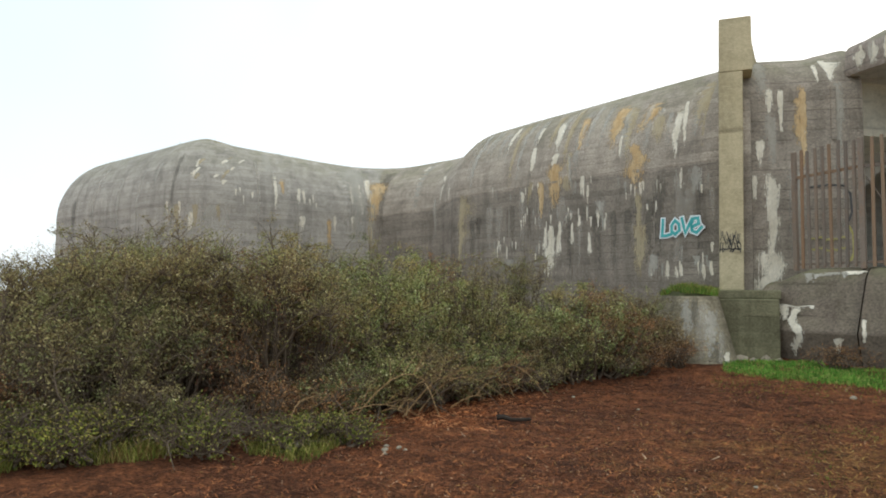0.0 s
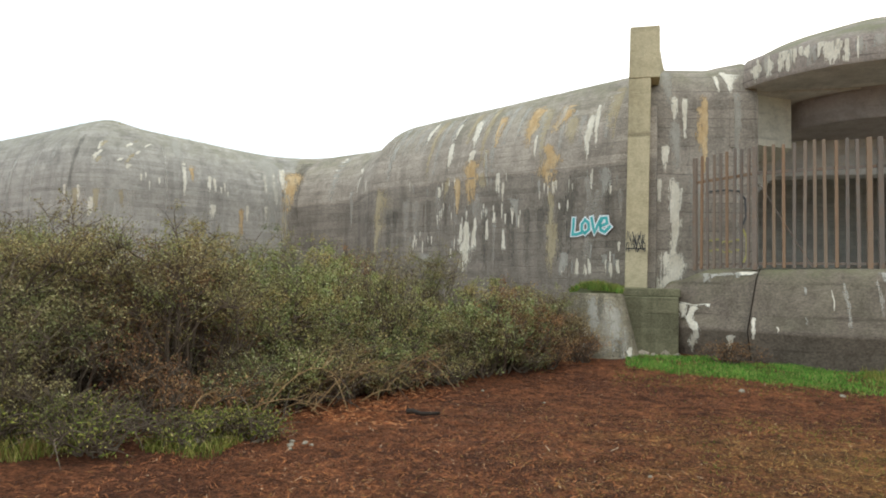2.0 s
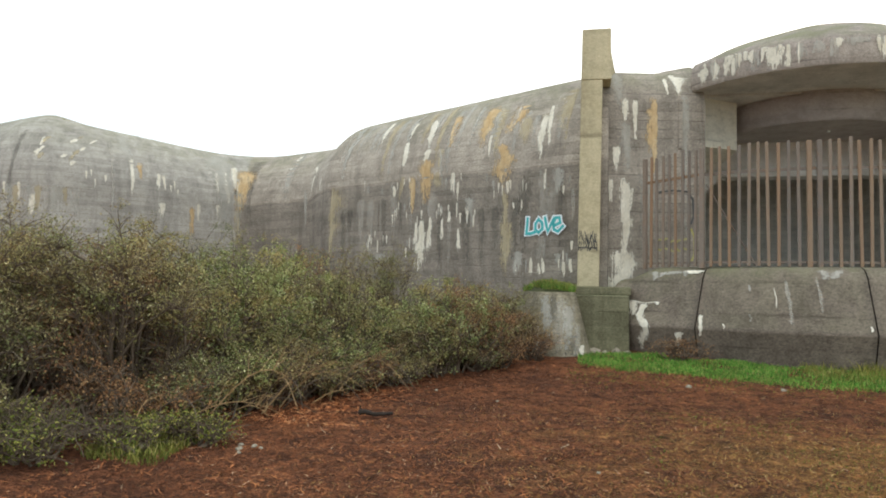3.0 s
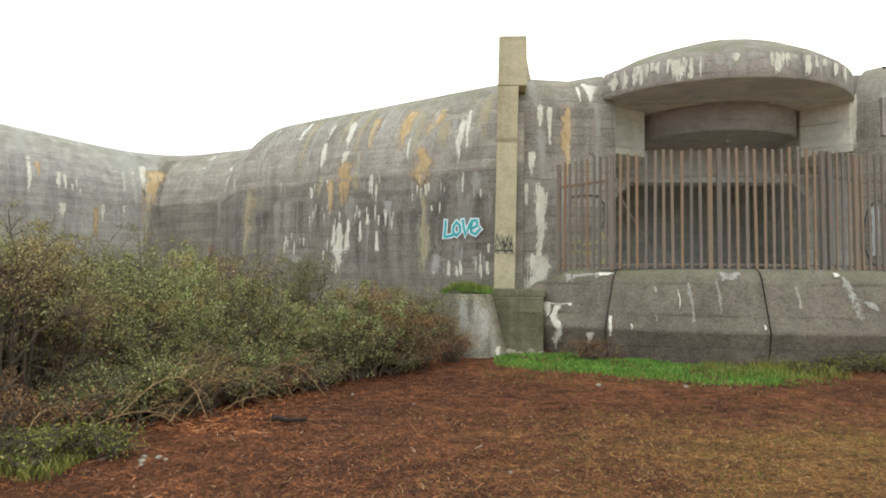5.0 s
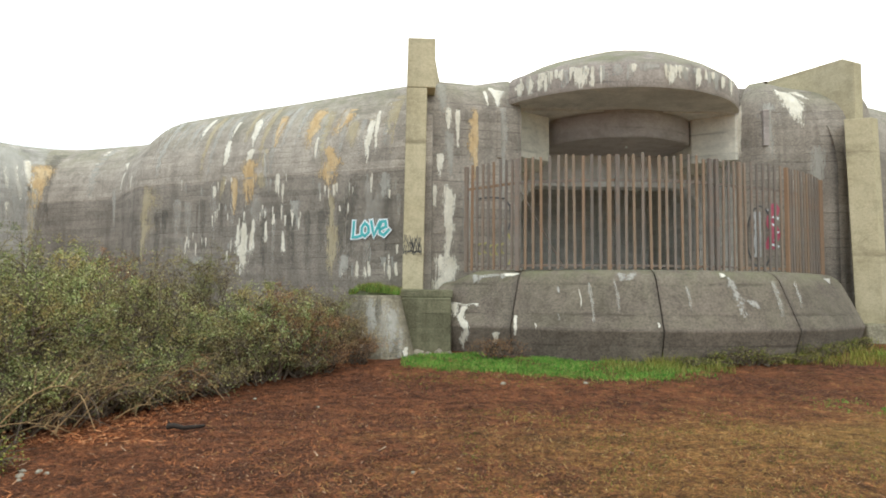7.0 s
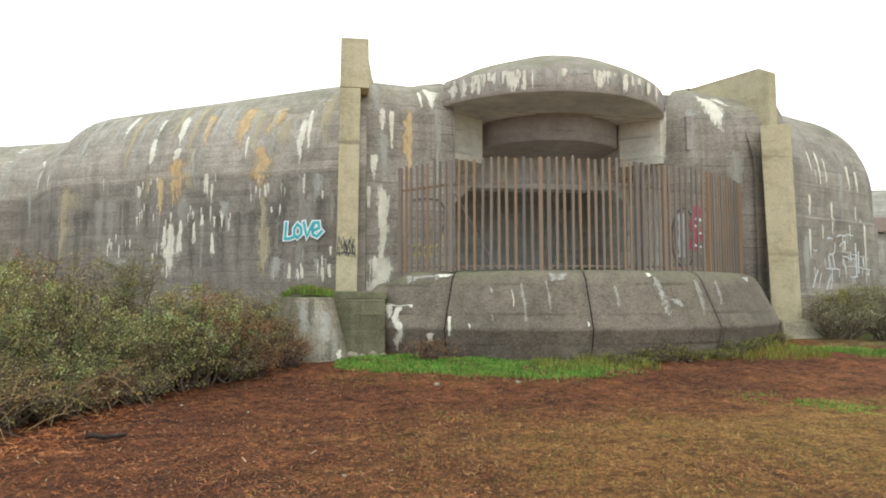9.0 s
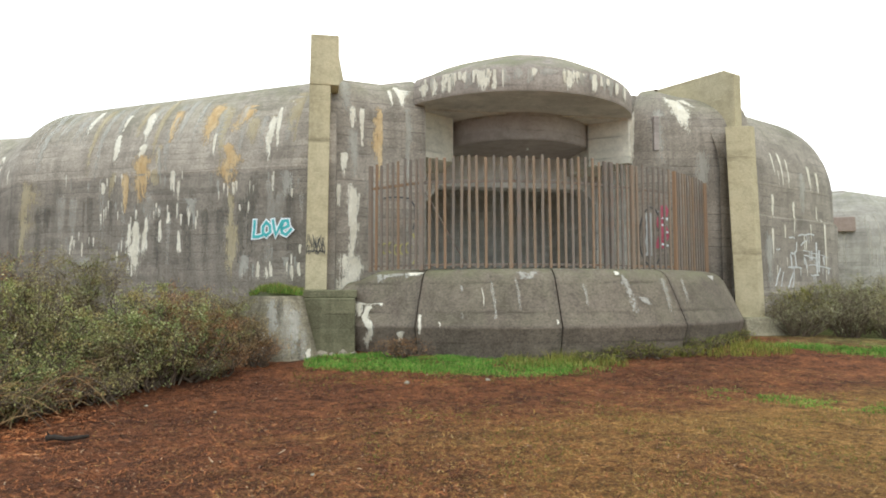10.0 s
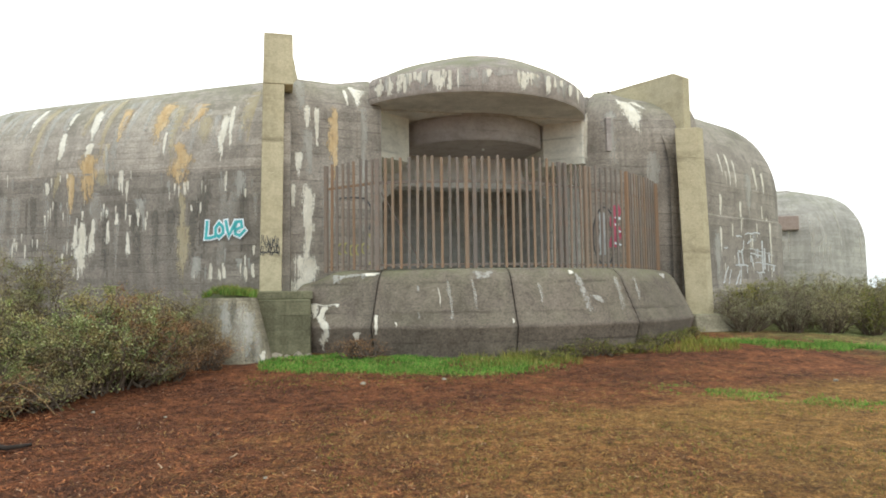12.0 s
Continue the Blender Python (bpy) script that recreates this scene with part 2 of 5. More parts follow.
def smooth_plan(pts, radius):
    """Rounds the inner corners of a plan line, radius by corner."""
    out = [Vector(pts[0])]
    for i in range(1, len(pts) - 1):
        p, q, r = Vector(pts[i - 1]), Vector(pts[i]), Vector(pts[i + 1])
        d = radius[i]
        a, b = q + (p - q).normalized() * d, q + (r - q).normalized() * d
        for k in range(9):
            s = k / 8
            out.append(a * (1 - s) ** 2 + q * 2 * s * (1 - s) + b * s ** 2)
    out.append(Vector(pts[-1]))
    fine = [out[0]]
    for a, b in zip(out, out[1:]):
        n = max(1, int((b - a).length / 0.6))
        fine += [a + (b - a) * (k / n) for k in range(1, n + 1)]
    return fine


def inward(plan):
    """The unit directions into the building, with the corner's stretch."""
    out = []
    for i, p in enumerate(plan):
        a = (p - plan[i - 1]).normalized() if i else None
        b = (plan[i + 1] - p).normalized() if i + 1 < len(plan) else None
        a, b = a or b, b or a
        m = (a + b).normalized()
        k = 1 / max(0.6, m.dot(a))
        out.append(Vector((-m.y, m.x)) * k)
    return out


def profile(roof=ROOF, joint=JOINT, depth=ROUND, low=-0.4):
    """Offset and height up the wall: plumb face, a small lip at the day joint, then the quarter round."""
    face = [(0.0, low + (joint - low) * k / 8) for k in range(9)]
    step = 0.006 if abs(joint - JOINT) < 0.01 else 0.0
    lip = [(0.0, joint), (-step, joint + 0.008)]
    curve = []
    for k in range(15):
        a = math.pi / 2 * k / 14
        curve.append((depth * (1 - math.cos(a)) - step, joint + 0.008 + (roof - joint) * math.sin(a)))
    return [face, lip, curve]


def sweep(name, plan, parent, material, back=40.0, roofs=None, label="", depth=ROUND, joint=JOINT):
    """Sweeps the wall profile along a plan line and closes it with a roof that runs back."""
    ins = inward(plan)
    verts, faces = [], []
    columns = []
    for i, p in enumerate(plan):
        roof = roofs(p) if roofs else ROOF
        strips = []
        for rows in profile(roof, joint, depth):
            ids = []
            for off, z in rows:
                w = noise.noise(Vector((p.x * 0.5, p.y * 0.5, z * 0.5))) * 0.03
                q = p + ins[i] * (off + w)
                ids.append(len(verts))
                verts.append((q.x, q.y, z + (w if z > joint + 1 else 0)))
            strips.append(ids)
        strips[-1].append(len(verts))
        verts.append((q.x + ins[i].x * 0.3, q.y + ins[i].y * 0.3 if back is None else max(back, q.y + 1), roof + (0.1 if back else 0.0)))
        columns.append(strips)
    for c, d in zip(columns, columns[1:]):
        for p, q in zip(c, d):
            for k in range(len(p) - 1):
                faces.append((p[k], q[k], q[k + 1], p[k + 1]))
    return soup(name, verts, faces, material, parent, label, True)


def ease(v):
    v = min(1.0, max(0.0, v))
    return v * v * (3 - 2 * v)


def left_roof(p):
    """The roof edge's height along the front: a little higher towards the pier and over the embrasure."""
    if p.x > 0.3:
        return 7.55
    if p.x > -8:
        return 7.12 + 0.3 * (p.x + 8) / 8.3
    return 7.12 - 0.1 * ease((-p.x - 8) / 3) + 0.5 * ease((-p.x - 13) / 6)


bunker = thing("bunker", (5.5, 17, 0), "massive dark streaked concrete casemate bunker with rounded roof edges", "bunker")
bunker.location = (0, 0, 0)

LEFT = smooth_plan([(-33.0, 28.0), (-29.2, 22.2), (-17.6, 18.3), (-13.1, 24.7), (-9.9, 23.4), (-8.15, 20.55), (-0.15, 16.58), (0.4, 16.55)],
                   [0, 2.6, 2.2, 0.7, 0.9, 0.45, 0.3, 0])
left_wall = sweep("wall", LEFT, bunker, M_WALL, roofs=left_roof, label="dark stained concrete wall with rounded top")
# The rear left block gets the concrete with mist in its colour.
left_wall.data.materials.append(M_FAR)
for face in left_wall.data.polygons:
    face.material_index = int(face.center.x < -13.25 and face.center.y < 30)
FACADE = dict(joint=5.95, depth=1.5)
FRONT_L = smooth_plan([(0.35, 16.38), (2.0, 16.75), (2.85, 16.95)], [0, 0.3, 0])
front_left = sweep("wall", FRONT_L, bunker, M_FRONT, roofs=lambda p: 7.2 + 0.2 * ease((p.x - 1.9) / 0.9), label="streaked concrete wall beside the embrasure", **FACADE)
FRONT_R = smooth_plan([(8.7, 17.3), (9.2, 16.82), (11.75, 16.5)], [0, 0.3, 0])
front_right = sweep("wall", FRONT_R, bunker, M_FRONT, roofs=lambda p: 7.52 - 0.35 * ease((p.x - 9) / 2), label="streaked concrete wall beside the embrasure", **FACADE)
RIGHT = smooth_plan([(10.8, 16.4), (18.0, 19.9), (17.4, 26.0)], [0, 2.3, 0])
bm = bmesh.new()
prism(bm, [(8.3, 18.3), (10.2, 18.5), (15.4, 21.1), (15.0, 40.0), (8.3, 40.0)], 6.3, 7.43)
part("roof", bm, M_WALL, bunker)
bm = bmesh.new()
box(bm, (2.6, 20.5, 6.62), (8.4, 40, 7.4), 0.02)
part("roof", bm, M_WALL, bunker)
bm = bmesh.new()
box(bm, (-33, 39.6, -0.4), (15.2, 40.2, 7.3), 0.02)
part("rear_wall", bm, M_WALL, bunker)
bm = bmesh.new()
box(bm, (14.6, 25.5, -0.4), (15.2, 39.6, 6.9), 0.02)
part("side_wall", bm, M_WALL, bunker)
bm = bmesh.new()
box(bm, (-33, 28.0, -0.4), (-32.4, 39.6, 6.9), 0.02)
part("side_wall", bm, M_WALL, bunker)
bm = bmesh.new()
prism(bm, [(19.0, 27.2), (22.4, 25.3), (25.6, 26.6), (26.6, 31.0), (19.0, 31.0)], 4.5, 5.93)
part("roof", bm, M_WALL, bunker)
right_wall = sweep("wall", RIGHT, bunker, M_FRONT, back=None, roofs=lambda p: 7.45, label="dark stained concrete wall with rounded top")


def lift_course(plan, out, top, material, label):
    """A lower lift of a wall that stands proud of it, with a weathered upper edge."""
    ins = inward(plan)
    rows = [(-out, -0.4), (-out, top * 0.5), (-out, top - 0.04), (-out + 0.03, top), (0.15, top + 0.03)]
    verts = []
    for p, d in zip(plan, ins):
        for off, z in rows:
            w = noise.noise(Vector((p.x * 0.5, p.y * 0.5, z * 0.5))) * 0.03
            ragged = 0.06 * noise.noise(Vector((p.x * 2.3, p.y * 2.3, 5))) if z >= top - 0.05 else 0.0
            q = p + d * (off + w)
            verts.append((q.x, q.y, z + ragged))
    n = len(rows)
    faces = [(i * n + k, (i + 1) * n + k, (i + 1) * n + k + 1, i * n + k + 1) for i in range(len(plan) - 1) for k in range(n - 1)]
    return soup("lower_lift", verts, faces, material, bunker, label)


LIFTED = [p for p in RIGHT if p.x > 11.9]
lift_course(LIFTED, 0.1, 3.8, M_FRONT, "darker lower concrete lift with a ragged edge")
lift_course(LIFTED, 0.2, 1.62, M_FRONT, "concrete footing course of the wall")
FAR = smooth_plan([(19.0, 25.6), (22.5, 23.6), (27.2, 25.4), (28.6, 31.0)], [0, 1.0, 1.8, 0])
far_wall = sweep("wall", FAR, bunker, M_FAR, back=None, roofs=lambda p: 5.95, label="low rear concrete block", depth=1.9, joint=3.6)

# ---------------------------------------------------------------- embrasure: canopy, cheeks, pit
CX = 5.55


def arc(cx, cy, r, a0, a1, n):
    return [Vector((cx + r * math.sin(radians(a0 + (a1 - a0) * k / n)), cy - r * math.cos(radians(a0 + (a1 - a0) * k / n)))) for k in range(n + 1)]


def arc_by(x0, x1, y_end, bulge, n):
    """A plan arc between two ends at y_end that bulges towards the front."""
    h = (x1 - x0) / 2
    r = (h * h + bulge * bulge) / (2 * bulge)
    a = math.degrees(math.asin(h / r))
    return arc((x0 + x1) / 2, y_end + r - bulge, r, -a, a, n)


def canopy():
    edge = arc(CX, 18.696, 3.446, -60.5, 69.0, 44)
    centre = Vector((CX, 19.5))
    rows = [(0.0, 6.42), (-0.02, 6.46), (0.0, 6.98), (0.1, 7.1), (0.5, 7.38), (1.1, 7.7), (1.9, 7.93), (2.6, 7.98), (6.0, 7.4)]
    verts, faces = [], []
    for p in edge:
        d = (centre - p).normalized()
        for off, z in rows:
            q = p + d * off
            verts.append((q.x, q.y, z - (0.1 * ease((5.3 - p.x) / 1.8) if 7.2 < z < 7.95 else 0)))
    n = len(rows)
    for i in range(len(edge) - 1):
        for k in range(n - 1):
            a = i * n + k
            faces.append((a, a + n, a + n + 1, a + 1))
    inner = []
    for p in edge:
        d = (centre - p).normalized()
        inner += [(p.x, p.y, 6.42), (*(p + d * 2.4), 6.42)]
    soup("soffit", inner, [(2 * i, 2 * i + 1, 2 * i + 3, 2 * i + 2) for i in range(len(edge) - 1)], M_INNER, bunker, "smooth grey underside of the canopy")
    return soup("canopy", verts, faces, M_CANOPY, bunker, "curved overhanging concrete canopy with lime drips", True)


canopy()
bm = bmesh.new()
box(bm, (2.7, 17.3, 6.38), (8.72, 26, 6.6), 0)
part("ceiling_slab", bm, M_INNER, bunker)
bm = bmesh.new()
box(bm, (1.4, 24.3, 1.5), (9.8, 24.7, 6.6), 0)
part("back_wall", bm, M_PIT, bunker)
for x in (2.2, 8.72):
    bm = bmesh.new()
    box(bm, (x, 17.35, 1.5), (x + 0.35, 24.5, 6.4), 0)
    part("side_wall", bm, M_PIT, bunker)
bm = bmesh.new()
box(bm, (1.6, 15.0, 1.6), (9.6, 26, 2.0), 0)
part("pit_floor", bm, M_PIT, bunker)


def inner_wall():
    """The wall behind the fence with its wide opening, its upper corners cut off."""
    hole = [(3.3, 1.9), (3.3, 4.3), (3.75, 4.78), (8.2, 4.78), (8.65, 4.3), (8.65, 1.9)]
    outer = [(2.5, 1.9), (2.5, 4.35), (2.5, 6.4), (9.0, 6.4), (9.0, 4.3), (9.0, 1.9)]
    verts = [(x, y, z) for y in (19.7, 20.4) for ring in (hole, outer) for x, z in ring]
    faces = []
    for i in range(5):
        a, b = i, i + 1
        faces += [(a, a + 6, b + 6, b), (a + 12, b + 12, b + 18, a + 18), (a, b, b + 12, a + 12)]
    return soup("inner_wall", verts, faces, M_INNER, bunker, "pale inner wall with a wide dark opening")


inner_wall()


def drum():
    """The round ceiling block inside the canopy, closed below."""
    edge = arc_by(3.82, 7.95, 18.6, 1.45, 28)
    bm = bmesh.new()
    prism(bm, [(p.x, p.y) for p in edge] + [(7.95, 19.69), (3.82, 19.69)], 5.7, 6.42)
    bmesh.ops.recalc_face_normals(bm, faces=bm.faces)
    bmesh.ops.bevel(bm, geom=[e for e in bm.edges if all(v.co.z < 5.8 for v in e.verts)], offset=0.03, segments=2, affect="EDGES")
    return part("drum_beam", bm, M_DRUM, bunker, "curved brownish ceiling block")


drum()
for poly in ([(2.5, 17.0), (2.84, 17.35), (3.78, 18.0), (3.78, 19.68), (2.5, 19.68)], [(8.6, 17.3), (8.75, 17.35), (8.75, 19.68), (7.72, 19.68), (7.72, 18.0)]):
    bm = bmesh.new()
    prism(bm, poly, 5.17, 6.38)
    bmesh.ops.recalc_face_normals(bm, faces=bm.faces)
    part("cheek", bm, M_CHEEK, bunker, "smooth pale stepped cheek block")


# ---------------------------------------------------------------- skirt
def skirt():
    edge = arc_by(0.75, 10.45, 16.0, 2.45, 60)
    centre = Vector((CX, 20.5))
    rows = [(-0.3, -0.3), (-0.4, 0.4), (-0.55, 0.86), (-0.56, 0.9), (-0.53, 0.95), (-0.3, 1.42), (-0.13, 1.75), (-0.05, 1.9), (0.04, 2.0), (0.16, 2.08), (0.32, 2.12), (2.0, 2.14)]
    marks = [0] + [min(range(61), key=lambda k: abs(edge[k].x - x)) for x in (2.42, 5.0, 7.8)] + [60]
    cuts = list(zip(marks, marks[1:]))
    for a0, a1 in cuts:
        verts, faces = [], []
        pts = edge[a0:a1 + 1]
        for j, p in enumerate(pts):
            d = (centre - p).normalized()
            t = Vector((-d.y, d.x))
            gap = 0.011 if j == 0 else -0.011 if j == len(pts) - 1 else 0
            for off, z in rows:
                w = noise.noise(Vector((p.x, p.y, z))) * 0.02
                q = p + d * (off + w) - t * gap
                drop = 0.2 * ease((1.5 - p.x) / 0.7)
                verts.append((q.x, q.y, z if z < 0.9 else 0.9 + (z - 0.9) * (1 - drop)))
        n = len(rows)
        for i in range(len(pts) - 1):
            for k in range(n - 1):
                a = i * n + k
                faces.append((a, a + n, a + n + 1, a + 1))
        for i in (0, len(pts) - 1):
            ring = [i * n + k for k in range(n)]
            verts.append((verts[ring[-1]][0], verts[ring[-1]][1], -0.3))
            faces.append(tuple(ring + [len(verts) - 1]) if i else tuple((ring + [len(verts) - 1])[::-1]))
        soup("apron_segment", verts, faces, M_SKIRT, bunker, "grey sloping concrete apron segment", True)


skirt()

# ---------------------------------------------------------------- piers
bm = bmesh.new()
prism(bm, [(-0.13, 15.85), (0.36, 15.85), (0.36, 16.9), (-0.13, 16.9)], 1.68, 6.5, 0.025, [(-0.07, 15.93), (0.42, 15.93), (0.42, 16.9), (-0.07, 16.9)])
part("pier", bm, M_PIER, bunker, "tall pale board-marked concrete pier")
bm = bmesh.new()
prism(bm, [(0.3, 16.1), (0.56, 16.1), (0.62, 16.95), (0.3, 16.95)], 1.68, 5.9, 0.02)
part("pier_flank", bm, M_WALL, bunker)
bm = bmesh.new()
prism(bm, [(-0.07, 15.92), (0.62, 15.92), (0.62, 16.9), (-0.07, 16.9)], 6.5, 7.72, 0.025, [(-0.05, 15.95), (0.61, 15.95), (0.61, 16.9), (-0.05, 16.9)])
part("pier_head", bm, M_PIER, bunker, "pale lichen-spotted head block of the pier")
bm = bmesh.new()
prism(bm, [(10.9, 16.05), (11.42, 15.8), (11.64, 15.9), (11.95, 16.9), (11.5, 16.9)], 0.9, 5.97, 0.02, [(10.74, 16.05), (11.28, 15.8), (11.5, 15.9), (11.8, 16.9), (11.34, 16.9)])
part("pier", bm, M_PIER, bunker, "shorter pale broken-off concrete pier")


def fin(start, way, wide, rows):
    """A wall on edge: starts at a plan point, runs along a plan direction; rows of distance and top height."""
    p, d = Vector(start), Vector(way).normalized()
    side = Vector((-d.y, d.x)) * wide / 2
    bm = bmesh.new()
    rings = []
    for dist, top in rows:
        q = p + d * dist
        rings.append([bm.verts.new((*(q + side), 4.5)), bm.verts.new((*(q + side), top)), bm.verts.new((*(q - side), top)), bm.verts.new((*(q - side), 4.5))])
    for a, b in zip(rings, rings[1:]):
        for k in range(4):
            bm.faces.new((a[k], a[(k + 1) % 4], b[(k + 1) % 4], b[k]))
    bm.faces.new(rings[0])
    bm.faces.new(rings[-1][::-1])
    bmesh.ops.recalc_face_normals(bm, faces=bm.faces)
    bmesh.ops.bevel(bm, geom=[e for e in bm.edges if e.calc_face_angle(0) > 0.8], offset=0.02, segments=1, affect="EDGES")
    return part("fin_wall", bm, M_PIER, bunker, "sloping pale concrete fin wall")


fin((0.42, 16.7), (0.25, 0.97), 0.36, [(0, 7.66), (0.25, 7.5), (0.6, 7.2), (1.0, 7.0), (2.0, 6.9)])
fin((11.42, 16.45), (-0.42, 0.9), 0.34, [(0, 7.55), (0.3, 7.72), (1.5, 7.72), (3.2, 7.72), (5.0, 7.75)])

# rubble-edged plinth under the tall pier
bm = bmesh.new()
prism(bm, [(-0.35, 14.75), (0.95, 14.75), (1.1, 16.6), (-0.35, 16.6)], 0.0, 1.5, 0.03)
part("plinth", bm, M_MOSSY, bunker, "mossy dark concrete plinth under the pier")
bm = bmesh.new()
prism(bm, [(-0.3, 14.95), (1.0, 14.95), (1.1, 16.6), (-0.3, 16.6)], 1.5, 1.68, 0.03)
part("plinth_cap", bm, M_MOSSY, bunker)
bm = bmesh.new()
BUTT_FOOT, BUTT_TOP = (-0.43, 0.68, 14.35, 0.64), (-0.58, 0.43, 14.66, 0.46)


def round_front(cx, rx, cy, ry):
    return [(cx + rx * math.sin(radians(a)), cy - ry * math.cos(radians(a))) for a in range(-85, 86, 10)]


prism(bm, round_front(*BUTT_FOOT) + [(-0.05, 16.4), (-1.8, 16.9)], 0.0, 1.55, 0, round_front(*BUTT_TOP) + [(-0.2, 16.4), (-1.7, 16.9)])
part("buttress", bm, M_BUTT, bunker, "tapered pale concrete buttress block")
bm = bmesh.new()
prism(bm, [(10.7, 15.2), (12.6, 15.4), (12.4, 16.8), (10.6, 16.8)], 0.3, 0.95, 0.05, [(10.8, 15.5), (11.6, 15.6), (12.2, 16.8), (10.7, 16.8)])
part("footing", bm, M_BUTT, bunker, "sloping concrete footing of the pier")


# ---------------------------------------------------------------- fence
def fence():
    f = thing("fence", (0, 0, 0), "rusty steel bar fence standing on the concrete apron", "fence")
    legs = [[Vector((1.36, 15.75)), Vector((2.38, 14.62))], arc_by(2.38, 7.35, 14.65, 0.62, 20),
            [Vector((7.35, 14.65)), Vector((8.75, 15.2))], [Vector((8.75, 15.2)), Vector((10.42, 16.6))]]
    rng = random.Random(5)
    base = 2.14
    bar_meshes = []
    for k in range(4):
        bm = bmesh.new()
        box(bm, (-0.03, -0.018, 0), (0.03, 0.018, 2.42 + 0.02 * k), 0.006)
        me = bpy.data.meshes.new("bar")
        bm.to_mesh(me)
        bm.free()
        me.materials.append(M_RUST)
        bar_meshes.append(me)
    for leg in legs:
        span = sum((b - a).length for a, b in zip(leg, leg[1:]))
        n = max(2, round(span / 0.178))
        line = []
        for k in range(n + 1):
            want, at = span * k / n, 0
            for a, b in zip(leg, leg[1:]):
                step = (b - a).length
                if want <= at + step + 1e-6:
                    line.append(a + (b - a) * ((want - at) / step))
                    break
                at += step
        for k, p in enumerate(line[:-1]):
            d = line[k + 1] - p
            turn = math.atan2(d.y, d.x)
            if k == 0 or len(leg) > 2 and min(abs(p.x - 4.33), abs(p.x - 6.61)) < 0.09:
                bm = bmesh.new()
                box(bm, (-0.045, -0.04, 0), (0.045, 0.04, 2.48), 0.008)
                post = part("post", bm, M_RUST, f, "square rusty fence post")
                post.matrix_local = Matrix.Translation((p.x, p.y, base - 0.05)) @ Matrix.Rotation(turn, 4, "Z")
                continue
            bar = new("bar", bar_meshes[rng.randrange(4)])
            bar.parent = f
            bar.matrix_local = Matrix.Translation((p.x, p.y, base - rng.random() * 0.02)) @ Matrix.Rotation(turn + rng.uniform(-0.1, 0.1), 4, "Z") @ Matrix.Rotation(rng.gauss(0, 0.006), 4, "Y")
        for z, tall in ((base + 0.05, 0.05), (base + 1.86, 0.06)):
            verts, faces = [], []
            for i, p in enumerate(leg):
                a, b = leg[max(i - 1, 0)], leg[min(i + 1, len(leg) - 1)]
                d = (b - a).normalized()
                nrm = Vector((d.y, -d.x)) * -0.034
                verts += [(*(p + nrm * 0.65), z), (*(p + nrm * 0.65), z + tall), (*(p + nrm * 1.3), z + tall), (*(p + nrm * 1.3), z)]
            for i in range(len(leg) - 1):
                for k in range(4):
                    a, b = i * 4 + k, i * 4 + (k + 1) % 4
                    faces.append((a, b, b + 4, a + 4))
            soup("rail", verts, faces, M_RUST, f)
    verts, faces = [], []
    tube(verts, faces, [Vector((2.55, 15.15, 3.9)), Vector((3.45, 14.75, 2.15))], 0.018, 0.018, 6)
    soup("brace", [tuple(v) for v in verts], faces, M_RUST, f)
    bm = bmesh.new()
    box(bm, (-0.05, -0.045, 0), (0.05, 0.045, 2.45), 0.008)
    end = part("post", bm, M_RUST, f, "square rusty fence post")
    end.matrix_local = Matrix.Translation((10.42, 16.6, base - 0.05))


fence()

# ---------------------------------------------------------------- ground
def ground_z(x, y):
    """The ground lifts gently towards the bunker, most on its right-hand side."""
    rise = 0.3 * ease((y - 9) / 5.5) + 0.22 * ease((x - 6) / 5) * ease((y - 11) / 5)
    return rise + 0.05 * noise.noise(Vector((x * 0.35, y * 0.35, 0))) + 0.025 * noise.noise(Vector((x * 1.7, y * 1.7, 3))) + 0.024 * noise.noise(Vector((x * 4.2, y * 4.2, 8)))


